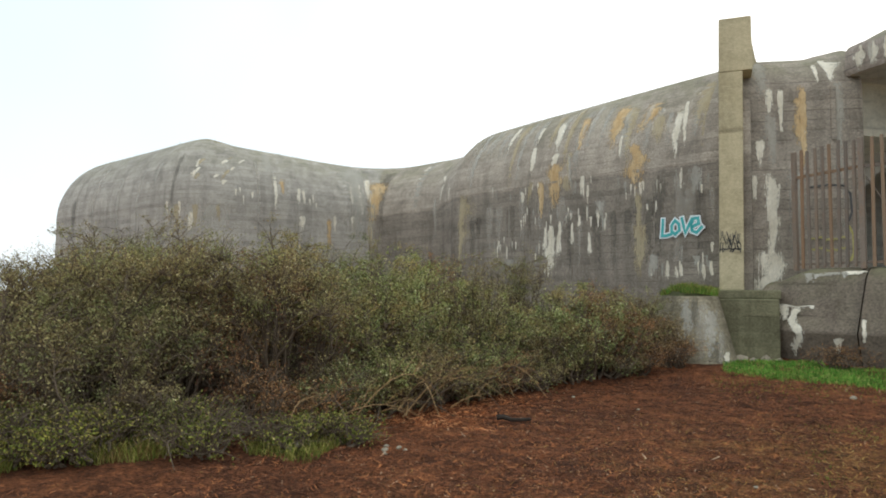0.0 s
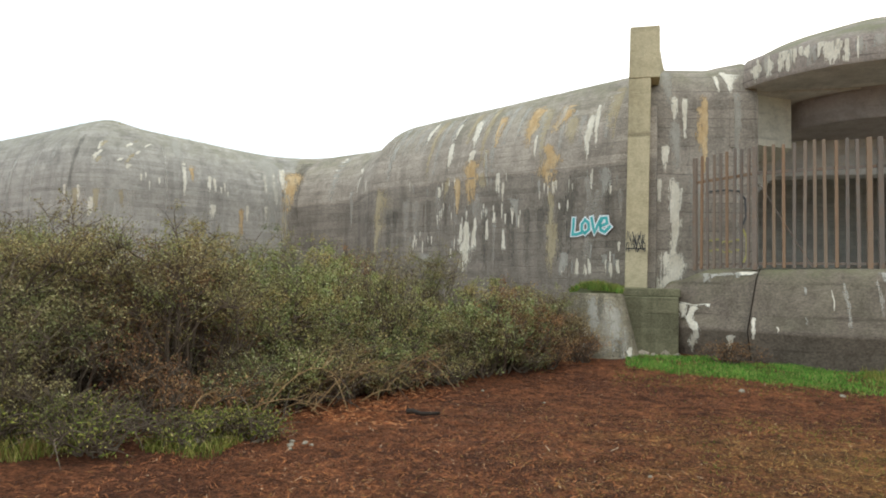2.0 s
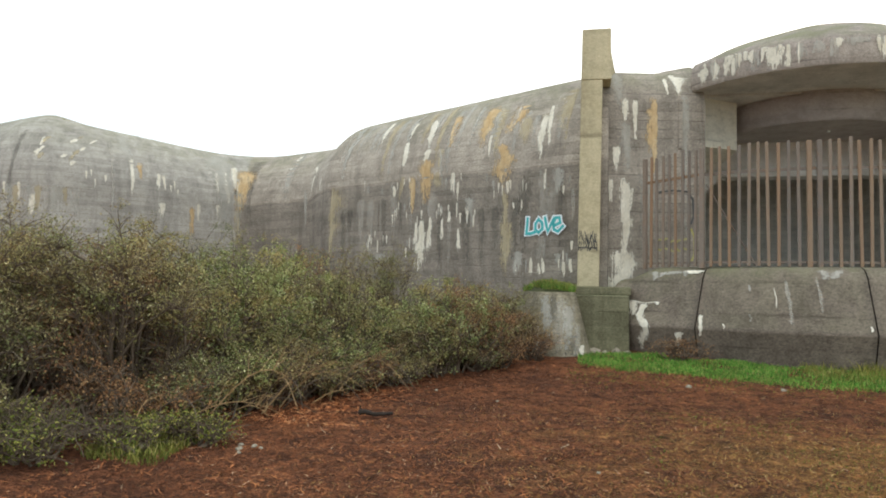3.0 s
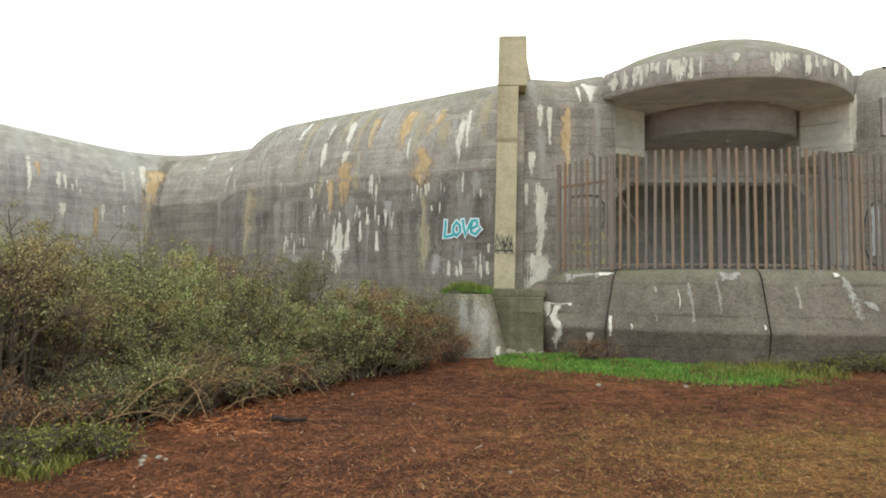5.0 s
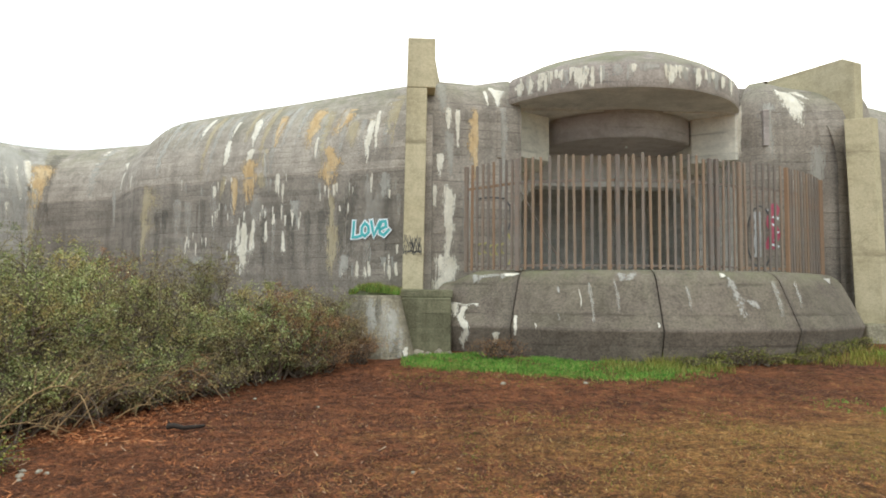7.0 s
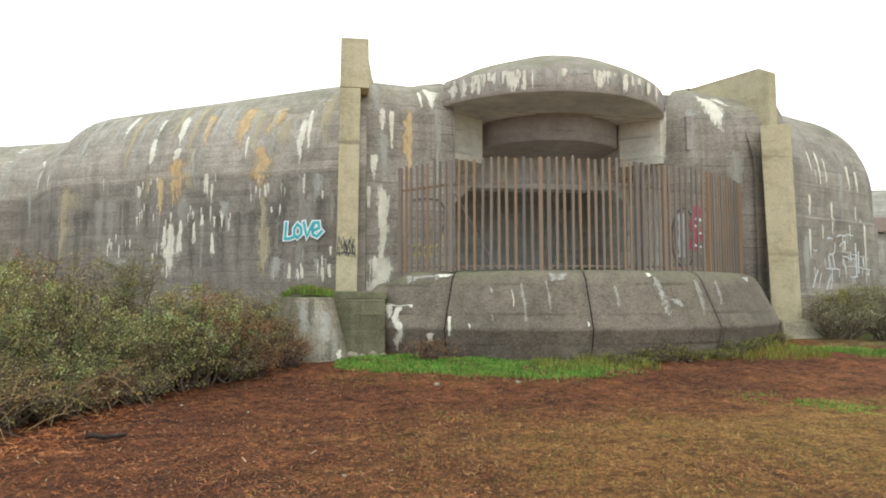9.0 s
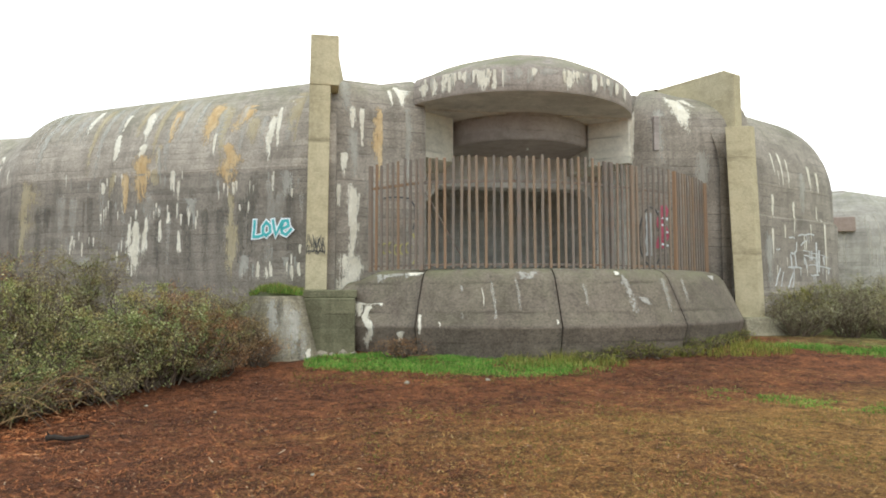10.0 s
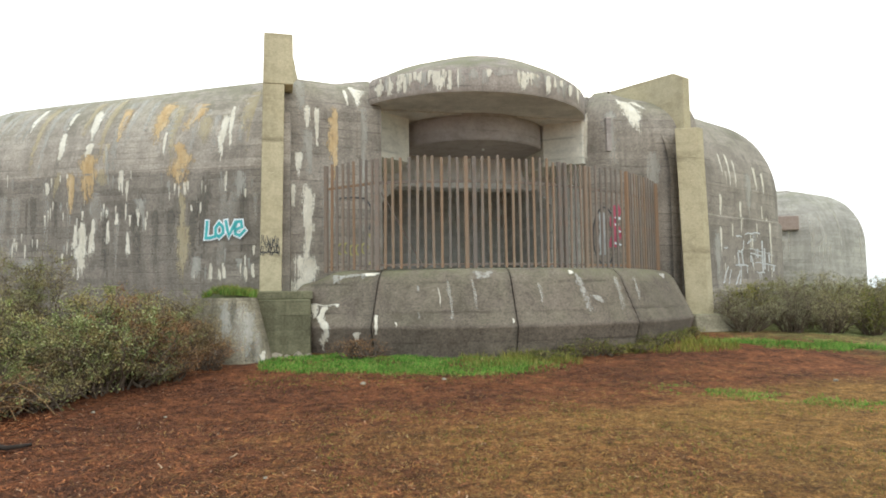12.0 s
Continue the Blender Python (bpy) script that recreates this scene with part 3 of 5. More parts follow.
def ground():
    xs = [-400, -150, -60, -35] + [-25 + k for k in range(18)] + [-7 + 0.12 * k for k in range(151)] + [11.5 + 0.75 * k for k in range(24)] + [35, 45, 70, 160, 400]
    ys = [-200, -60, -20, -8, -4, -2, -1, 0, 0.6] + [1.2 + 0.12 * k for k in range(103)] + [14 + k for k in range(17)] + [34, 45, 70, 150, 500]
    verts = [(x, y, ground_z(x, y)) for y in ys for x in xs]
    n = len(xs)
    faces = [(j * n + i, j * n + i + 1, (j + 1) * n + i + 1, (j + 1) * n + i) for j in range(len(ys) - 1) for i in range(n - 1)]
    k = Mat("chip_ground", 0.95, 0.2)
    c = k.ramp(k.noise((0.5, 0.5, 0.5), 6, 0.6), (0.3, (0.09, 0.035, 0.018)), (0.55, (0.19, 0.069, 0.028)), (0.8, (0.285, 0.11, 0.042)))
    sep = k.n("ShaderNodeSeparateXYZ")
    k.link(k.co, sep.inputs[0])
    side = k.math("ADD", k.math("MULTIPLY", sep.outputs[0], 0.12), k.math("MULTIPLY", k.noise((0.6, 0.6, 0.6), 5), 1.4))
    side = k.math("SUBTRACT", side, k.ramp(k.math("DIVIDE", sep.outputs[1], 20.0), (0.4, 0.0), (0.53, 1.5)))
    side = k.math("ADD", side, k.math("MULTIPLY", k.noise((3.5, 3.5, 3.5), 7, 0.75), 0.7))
    c = k.mix(k.ramp(k.math("DIVIDE", side, 4.0), (0.24, 0.0), (0.42, 0.75)), c, (0.33, 0.18, 0.05))
    far = k.math("ADD", k.math("MULTIPLY", k.math("ADD", sep.outputs[0], k.math("MULTIPLY", sep.outputs[1], 0.5)), 0.05), k.math("MULTIPLY", k.noise((0.7, 0.7, 0.7), 5), 0.3))
    c = k.mix(k.ramp(k.math("DIVIDE", far, 2.0), (0.53, 0.0), (0.6, 1.0)), c, (0.24, 0.25, 0.09))
    c = k.mix(0.8, c, k.ramp(k.noise((26, 26, 26), 9, 0.85), (0.36, 0.12), (0.5, 0.95), (0.64, 2.3)), "MULTIPLY")
    c = k.mix(0.65, c, k.ramp(k.noise((7.5, 7.5, 7.5), 7, 0.75), (0.38, 0.3), (0.52, 1.0), (0.64, 1.7)), "MULTIPLY")
    c = k.mix(0.75, c, k.ramp(k.noise((2.6, 2.6, 2.6), 7, 0.75), (0.35, 0.35), (0.65, 1.6)), "MULTIPLY")
    k.color(c)
    k.bump(k.noise((22, 22, 22), 9, 0.85), 1.0, 0.06)
    return tagged(soup("ground", verts, faces, k.m, None, "", True), "reddish-brown ground covered with damp wood chips", "ground", "", "structure")


ground()


# ---------------------------------------------------------------- vegetation
def leaf_material(name, stops, tint=None):
    k = Mat(name, 0.8, 0.12)
    c = k.ramp(k.island(), *stops)
    if tint:
        c = k.mix(k.ramp(k.noise((1.9, 1.9, 2.4), 4, 0.6), (0.47, 0.0), (0.6, 0.75)), c, tint)
    c = k.mix(0.6, c, k.ramp(k.noise((1.6, 1.6, 1.6), 4), (0.3, 0.5), (0.7, 1.6)), "MULTIPLY")
    c = k.mix(0.6, c, k.ramp(k.random(), (0.0, (0.8, 0.75, 0.7)), (0.5, (1.05, 1.0, 0.9)), (1.0, (1.35, 1.15, 0.9))), "MULTIPLY")
    k.color(c)
    return k.m


M_LEAF_BROWN = leaf_material("brown_olive_leaves", [(0.0, (0.11, 0.075, 0.042)), (0.35, (0.225, 0.165, 0.082)), (0.7, (0.285, 0.255, 0.11)), (0.95, (0.41, 0.36, 0.18)), (1.0, (0.52, 0.48, 0.3))], (0.2, 0.25, 0.095))
M_LEAF_GREEN = leaf_material("green_leaves", [(0.0, (0.1, 0.125, 0.05)), (0.5, (0.2, 0.25, 0.095)), (0.85, (0.31, 0.34, 0.135)), (1.0, (0.52, 0.52, 0.33))], (0.34, 0.25, 0.105))
M_LEAF_RED = leaf_material("russet_leaves", [(0.0, (0.13, 0.065, 0.038)), (0.5, (0.25, 0.13, 0.065)), (1.0, (0.4, 0.25, 0.12))])
M_LEAF_STRAW = leaf_material("straw_leaves", [(0.0, (0.16, 0.11, 0.05)), (0.5, (0.27, 0.2, 0.1)), (1.0, (0.36, 0.29, 0.16))])
# Hedge leaves: green lifted well above its own tone to suggest mist.
M_LEAF_PALE = leaf_material("mist_paled_leaves", [(0.0, (0.18, 0.17, 0.1)), (0.5, (0.3, 0.29, 0.165)), (1.0, (0.44, 0.43, 0.26))])
M_GRASS = leaf_material("fresh_grass", [(0.0, (0.04, 0.12, 0.02)), (0.45, (0.12, 0.32, 0.045)), (0.8, (0.24, 0.42, 0.08)), (1.0, (0.45, 0.4, 0.16))])
M_WEED = leaf_material("yellow_green_weeds", [(0.0, (0.075, 0.1, 0.024)), (0.5, (0.175, 0.2, 0.042)), (0.85, (0.27, 0.25, 0.065)), (1.0, (0.42, 0.35, 0.14))])
M_DRY = leaf_material("dry_grass", [(0.0, (0.14, 0.09, 0.035)), (0.5, (0.22, 0.15, 0.06)), (1.0, (0.3, 0.22, 0.1))])
M_TWIG = plain("twig_bark", (0.085, 0.062, 0.042), (0.17, 0.125, 0.085), 9)
M_CANE = plain("pale_cane", (0.25, 0.15, 0.065), (0.44, 0.29, 0.14), 9)


def leaves_mesh(name, centres, size, rng, material, parent, label=""):
    """One small folded blade of four corners for each centre."""
    c = np.asarray(centres)
    n = len(c)
    d = rng.normal(size=(n, 3))
    d /= np.linalg.norm(d, axis=1)[:, None]
    e = np.cross(d, rng.normal(size=(n, 3)))
    e /= np.linalg.norm(e, axis=1)[:, None]
    s = size * rng.uniform(0.6, 1.4, size=(n, 1))
    v = np.stack([c - d * s, c + e * s * 0.45, c + d * s, c - e * s * 0.45], 1).reshape(-1, 3)
    f = np.arange(4 * n).reshape(-1, 4)
    return soup(name, v.tolist(), f.tolist(), material, parent, label)


def bush(x, y, r, h, kind, seed, leaves=5000, twigs=26, low=0.3):
    """A shrub: arching stems with side twigs, and leaves set in clumps along them."""
    rng = random.Random(seed)
    nr = np.random.default_rng(seed)
    mat, name, label = {
        "brown": (M_LEAF_BROWN, "bush", "brownish twiggy thorn bush with sparse olive leaves"),
        "green": (M_LEAF_GREEN, "bush", "dense bramble bush with small green leaves"),
        "red": (M_LEAF_RED, "bush", "leggy bush with russet autumn leaves"),
        "weed": (M_WEED, "bush", "low leafy yellow-green weeds"),
        "pale": (M_LEAF_PALE, "bush", "low scrub bush before the rear wall, its green paled for mist"),
        "straw": (M_LEAF_STRAW, "bush", "small dry straw-coloured shrub"),
    }[kind]
    z0 = ground_z(x, y) - 0.03
    b = thing(name, (x, y, z0), label, "bush", "bushes")
    verts, faces, spots = [], [], []
    for k in range(twigs):
        a = rng.uniform(0, 2 * math.pi)
        out = r * math.sqrt(rng.random())
        top = h * (1.0 - 0.5 * (out / r) ** 2) * rng.uniform(0.68, 1.05)
        foot = Vector((math.cos(a) * out * 0.35, math.sin(a) * out * 0.35, 0))
        tip = Vector((math.cos(a) * out, math.sin(a) * out, top))
        bend = Vector((rng.gauss(0, 0.15), rng.gauss(0, 0.15), 0.1)) * r
        pts = [foot.lerp(tip, s) + bend * math.sin(s * math.pi) + Vector((rng.gauss(0, 0.03), rng.gauss(0, 0.03), 0)) for s in (0, 0.2, 0.4, 0.6, 0.8, 1.0)]
        tube(verts, faces, pts, (0.032 if low > 0.45 else 0.02) * rng.uniform(0.5, 1.4), 0.003, 5)
        for j in range(6 if low > 0.45 else 0):
            p = pts[rng.randrange(0, 4)]
            q = p + Vector((rng.gauss(0, 0.35), rng.gauss(0, 0.35), rng.uniform(-0.2, 0.4)))
            q.z = max(0.05, q.z)
            tube(verts, faces, [p, p.lerp(q, 0.5) + Vector((rng.gauss(0, 0.05), rng.gauss(0, 0.05), 0.05)), q], 0.009, 0.002, 3)
        for j in range(13):
            s = rng.uniform(low, 1.0) ** 0.7
            i = min(4, int(s * 5))
            p = pts[i].lerp(pts[i + 1], s * 5 - i)
            q = p + Vector((rng.gauss(0, 0.24), rng.gauss(0, 0.24), rng.uniform(-0.06, 0.38))) * (0.5 + 0.4 * r)
            q.z = max(0.05, min(q.z, h * 1.12))
            mid = p.lerp(q, 0.5) + Vector((rng.gauss(0, 0.03), rng.gauss(0, 0.03), 0.04))
            tube(verts, faces, [p, mid, q], 0.006, 0.0015, 3)
            if rng.random() < 0.86:
                spots.append((mid if rng.random() < 0.5 else p, q, rng.uniform(0.15, 1.0)))
    tagged(soup("stem", [tuple(v) for v in verts], faces, M_TWIG, b), kind="stuff")
    chance = np.array([w * (0.12 + max(0.0, q.z / h) ** 1.6 if h > 1.25 else 1.0) for p, q, w in spots])
    pick = nr.choice(len(spots), size=leaves, p=chance / chance.sum())
    sa = np.array([tuple(p) for p, q, w in spots])[pick]
    sb = np.array([tuple(q) for p, q, w in spots])[pick]
    w = nr.uniform(0.05, 1.08, size=(leaves, 1)) ** 0.7
    c = sa * (1 - w) + sb * w + nr.normal(size=(leaves, 3)) * np.array([0.045, 0.045, 0.04]) * (0.6 + 0.4 * r)
    c[:, 2] = np.maximum(c[:, 2], 0.03)
    leaves_mesh("foliage", c, 0.015 if kind != "green" else 0.018, nr, mat, b)
    return b


def thicket():
    """The band of shrubs before the left-hand walls, from the open ground back to the concrete."""
    front = [Vector(p) for p in ((-9.2, 2.9), (-7.3, 4.2), (-5.6, 5.4), (-4.65, 7.2), (-4.0, 9.2), (-2.85, 11.0), (-1.55, 12.6))]
    rng = random.Random(11)
    seed = 100
    for row in range(6):
        for a, b in zip(front, front[1:]):
            d = (b - a).normalized()
            out = Vector((-d.y, d.x))
            n = max(1, round((b - a).length / (1.35 + 0.15 * row)))
            for k in range(n):
                p = a + (b - a) * ((k + 0.5) / n) + out * (0.5 + row * 1.75) + Vector((rng.gauss(0, 0.2), rng.gauss(0, 0.2)))
                dist = p.length
                az = math.degrees(math.atan2(p.x, p.y))
                if p.y > 16.1 - 0.52 * p.x - 1.6 or dist > 22 or az < -62 or p.x > -1.2:
                    continue
                lift = 0.09 if az < -34 else 0.09 - 0.09 * (az + 34) / 30
                if az < -50:
                    lift = 0.09 - 0.09 * (-50 - az) / 8
                tall = (1.6 + lift * dist) * (0.78 if row == 0 else rng.uniform(0.84, 1.0))
                kind = "green" if (-33.5 < az < -15 and rng.random() < 0.75) else rng.choice(["brown", "brown", "brown", "brown", "red"])
                if az > -16:
                    kind = rng.choice(["red", "brown", "green"])
                seed += 1
                bare = row < 2 and az < -31
                bush(p.x, p.y, rng.uniform(0.95, 1.25), tall, kind, seed, (9500 if bare else 12000) if row < 2 else 6500 if row < 4 else 4500, 30, 0.42 if bare else 0.1 if row == 0 else 0.25)


thicket()
UNDER = [Vector(p) for p in ((-7.0, 4.4), (-5.4, 5.35), (-4.4, 7.0), (-3.75, 9.1), (-2.55, 10.9), (-1.35, 12.5))]
under_rng = random.Random(21)
for i, (a, b) in enumerate(zip(UNDER, UNDER[1:])):
    for k in range(7):
        p = a.lerp(b, (k + 0.5) / 7)
        p.x -= under_rng.uniform(0.05, 0.5)
        if i < 2 and k % 3:
            under_rng.random()
            continue
        bush(p.x, p.y, 0.5, under_rng.uniform(0.4, 0.95), under_rng.choice(["green", "brown", "red", "brown"]), 700 + i * 10 + k, 3200, 18, 0.1)
for k, (x, y, r, h) in enumerate([(-5.75, 4.45, 0.42, 0.4), (-6.2, 4.15, 0.45, 0.42), (-6.7, 3.8, 0.5, 0.45), (-3.8, 6.2, 0.28, 0.36), (-5.6, 4.7, 0.5, 0.55), (-6.2, 4.5, 0.5, 0.6), (-4.8, 5.25, 0.4, 0.4), (-6.9, 4.2, 0.6, 0.65), (-4.15, 5.85, 0.33, 0.35), (-5.1, 5.4, 0.45, 0.6)]):
    bush(x, y, r, h * 0.8, "weed", 800 + k, 1500, 18)
for k, (x, y, r, h) in enumerate([(-5.3, 7.1, 0.85, 2.42), (-6.6, 6.7, 0.9, 2.45), (-7.6, 6.3, 0.8, 2.35), (-4.9, 8.6, 0.8, 2.1), (-3.9, 10.4, 0.7, 1.95), (-8.6, 7.0, 0.8, 2.5)]):
    bush(x, y, r, h, "brown" if k != 3 else "green", 850 + k, 8000, 40, 0.5)
for k, (x, y, r, h, kind) in enumerate([(-1.55, 13.75, 0.7, 1.4, "brown"), (-2.1, 13.0, 0.7, 1.45, "brown"), (-1.15, 13.4, 0.45, 0.9, "straw"), (-2.9, 12.2, 0.8, 1.6, "green"), (-2.3, 12.0, 0.55, 0.9, "red"),
                                          (-3.2, 10.9, 0.6, 0.95, "brown"), (-3.6, 9.8, 0.6, 1.0, "green"), (-3.95, 8.9, 0.55, 0.9, "brown"), (-4.35, 8.0, 0.6, 0.9, "green"), (-4.7, 7.3, 0.5, 0.7, "brown")]):
    bush(x, y, r, h, kind, 900 + k, 6500, 30)


def old_thorn(x, y, seed):
    """A gnarled thorn shrub: a leaning trunk, arching limbs, and a leafy crown over a dark hollow."""
    rng = random.Random(seed)
    nr = np.random.default_rng(seed)
    b = thing("bush", (x, y, ground_z(x, y) - 0.03), "gnarled old thorn bush with bare limbs and leafy crown", "bush", "bushes")

    def limb(name, line, r0, r1, sides=7):
        verts, faces = [], []
        fine = []
        for i in range(len(line) - 1):
            fine += [line[i].lerp(line[i + 1], k / 3) + Vector((rng.gauss(0, 0.012), rng.gauss(0, 0.012), 0)) for k in range(3)]
        tube(verts, faces, fine + [line[-1]], r0, r1, sides)
        soup(name, [tuple(v) for v in verts], faces, M_TWIG, b)
        return fine + [line[-1]]

    trunk = limb("trunk", [Vector(p) for p in ((0.1, 0, 0), (0.06, 0.02, 0.4), (-0.1, 0, 0.8), (-0.16, 0.05, 1.25), (-0.12, 0.1, 1.75))], 0.045, 0.02)
    tips = []
    for k in range(13):
        p = trunk[4 + rng.randrange(8)]
        a = rng.uniform(0, 6.283)
        out = Vector((math.cos(a), math.sin(a), 0)) * rng.uniform(0.5, 1.15)
        top = rng.uniform(1.5, 2.2)
        q = Vector((p.x + out.x, p.y + out.y, top - 0.35 * out.length))
        tips.append(limb("limb", [p, p.lerp(q, 0.45) + Vector((0, 0, 0.22)), p.lerp(q, 0.8) + Vector((0, 0, 0.16)), q], 0.018, 0.005, 5))
    verts, faces, ends = [], [], []
    for line in tips:
        for j in range(34):
            p = line[rng.randrange(len(line) // 2, len(line))]
            q = p + Vector((rng.gauss(0, 0.2), rng.gauss(0, 0.2), rng.uniform(-0.02, 0.38)))
            tube(verts, faces, [p, p.lerp(q, 0.5) + Vector((rng.gauss(0, 0.02), rng.gauss(0, 0.02), 0.02)), q], 0.005, 0.0015, 3)
            ends.append((p, q))
    tagged(soup("twig", [tuple(v) for v in verts], faces, M_TWIG, b), kind="stuff")
    pick = nr.integers(0, len(ends), 9000)
    w = nr.uniform(0.25, 1.05, size=(9000, 1))
    pa, pb = np.array([tuple(p) for p, q in ends])[pick], np.array([tuple(q) for p, q in ends])[pick]
    leaves_mesh("foliage", pa * (1 - w) + pb * w + nr.normal(size=(9000, 3)) * 0.028, 0.014, nr, M_LEAF_BROWN, b)


old_thorn(-5.15, 6.75, 71)
old_thorn(-6.5, 5.9, 72)
old_thorn(-8.0, 5.5, 73)
bush(-1.7, 12.55, 0.5, 0.85, "straw", 301, 3200, 20)
bush(-0.95, 13.35, 0.5, 0.55, "red", 302, 1500, 14)
bush(1.75, 13.55, 0.45, 0.38, "red", 303, 1300, 14)
bush(6.2, 13.0, 0.4, 0.26, "weed", 304, 900, 10)
hedge_rng = random.Random(4)
for i, (x, y) in enumerate([(12.0, 15.1), (12.9, 14.7), (13.8, 14.1), (14.7, 13.6), (15.6, 13.0), (16.6, 12.6), (12.9, 16.1), (13.9, 15.6), (14.9, 15.0), (15.9, 14.5), (16.9, 14.0), (17.9, 13.6), (15.3, 16.3), (16.5, 15.7), (17.7, 15.2), (18.9, 14.8)]):
    bush(x + hedge_rng.gauss(0, 0.12), y + hedge_rng.gauss(0, 0.12), hedge_rng.uniform(0.65, 0.85), hedge_rng.uniform(0.95, 1.2) + 0.1 * (i > 5), hedge_rng.choice(["pale", "pale", "weed", "pale"]), 460 + i, 6500, 34, 0.02)
for i in range(26):
    x = 13.3 + 0.66 * i + hedge_rng.gauss(0, 0.15)
    y = (16.6, 17.7)[i % 2] + 0.24 * (x - 13.3) + hedge_rng.gauss(0, 0.25)
    tall = (1.0 if i < 2 else 1.35) + 0.012 * i + hedge_rng.uniform(-0.12, 0.15)
    bush(x, y, hedge_rng.uniform(0.8, 1.1), tall, hedge_rng.choice(["pale", "pale", "weed", "pale"]), 400 + i, 5200, 26, 0.1)


# ---------------------------------------------------------------- crusts and stains on the walls
class Skin:
    """Finds places on a swept wall from x and height."""

    def __init__(self, plan, roofs, joint=JOINT, depth=ROUND):
        self.plan, self.ins, self.roofs, self.joint, self.depth = plan, inward(plan), roofs, joint, depth
        self.ledge = 0.0

    def offset(self, i, z):
        if z <= self.joint:
            return 0.0
        s = min(1.0, (z - self.joint) / (self.roofs(self.plan[i]) - self.joint))
        return self.depth * (1 - math.sqrt(1 - s * s)) - 0.006

    def row(self, i, z):
        return self.plan[i] + self.ins[i] * self.offset(i, z)

    def find(self, x, z):
        for i in range(len(self.plan) - 1):
            a, b = self.row(i, z), self.row(i + 1, z)
            if a.x <= x <= b.x:
                return i + (x - a.x) / max(1e-6, b.x - a.x)
        return 0.0

    def place(self, u, z, lift):
        i = min(len(self.plan) - 2, max(0, int(u)))
        a, b = self.row(i, z), self.row(i + 1, z)
        p = a.lerp(b, u - i)
        lift += 0.1 if z < self.ledge else 0.0
        d = (self.plan[i + 1] - self.plan[i]).normalized()
        out = Vector((d.y, -d.x))
        s = max(0.0, min(0.98, (z - self.joint) / (self.roofs(self.plan[i]) - self.joint)))
        w = noise.noise(Vector((p.x * 0.5, p.y * 0.5, z * 0.5))) * 0.03
        q = Vector((p.x, p.y, z)) + Vector((out.x * math.sqrt(1 - s * s), out.y * math.sqrt(1 - s * s), s)) * lift
        return q - Vector((out.x, out.y, 0)) * w

    def step(self, u):
        i = min(len(self.plan) - 2, max(0, int(u)))
        return (self.plan[i + 1] - self.plan[i]).length


SKIN_LEFT = Skin(LEFT, left_roof)
SKIN_RIGHT = Skin(RIGHT, lambda p: 7.5)
SKIN_RIGHT.ledge = 3.8
SKIN_FAR = Skin(FAR, lambda p: 5.95, 3.6, 1.9)
SKIN_FL = Skin(FRONT_L, lambda p: 7.2 + 0.2 * ease((p.x - 1.9) / 0.9), 5.95, 1.5)
SKIN_FR = Skin(FRONT_R, lambda p: 7.52 - 0.35 * ease((p.x - 9) / 2), 5.95, 1.5)
streak_rng = random.Random(77)


def with_uv(ob, uvs):
    layer = ob.data.uv_layers.new(name="uv")
    for loop in ob.data.loops:
        layer.data[loop.index].uv = uvs[loop.vertex_index]
    return ob


def streak(skin, x, z0, z1, wide, material, parent, name="lime_streak"):
    """A drip from z0 down to z1; its outline is broken up by its material."""
    u = skin.find(x, z0)
    verts, faces, uvs = [], [], []
    wide *= 1.4
    z0, z1 = z0 + 0.06, z1 - 0.1
    n = max(4, int((z0 - z1) / 0.12))
    phase = streak_rng.uniform(0, 50)
    for k in range(n + 1):
        s = k / n
        z = z0 + (z1 - z0) * s
        h = wide / 2 * (1 - 0.35 * s) * (1 + 0.35 * noise.noise(Vector((phase, z * 3, 0))))
        mid = wide * 0.15 * noise.noise(Vector((phase, z * 1.5, 9)))
        for j in (-1, 0, 1):
            verts.append(tuple(skin.place(u + (mid + h * j) / skin.step(u), z, 0.007)))
            uvs.append(((j + 1) / 2, s))
    for k in range(n):
        for j in range(2):
            a = k * 3 + j
            faces.append((a, a + 3, a + 4, a + 1))
    return with_uv(soup(name, verts, faces, material, parent), uvs)


SHAPES = {"run": lambda v: 0.35 + 0.65 * math.sin(math.pi * min(1.0, 0.15 + 0.95 * v)) ** 0.6,
          "drop": lambda v: 0.3 + 0.7 * v ** 0.8 if v < 0.85 else 1.0 - (v - 0.85) * 3.0,
          "taper": lambda v: 1.0 - 0.85 * v ** 0.5,
          "wide": lambda v: 1.0 - 0.45 * v,
          "diamond": lambda v: 0.25 + 0.75 * (v / 0.65 if v < 0.65 else (1 - v) / 0.35)}


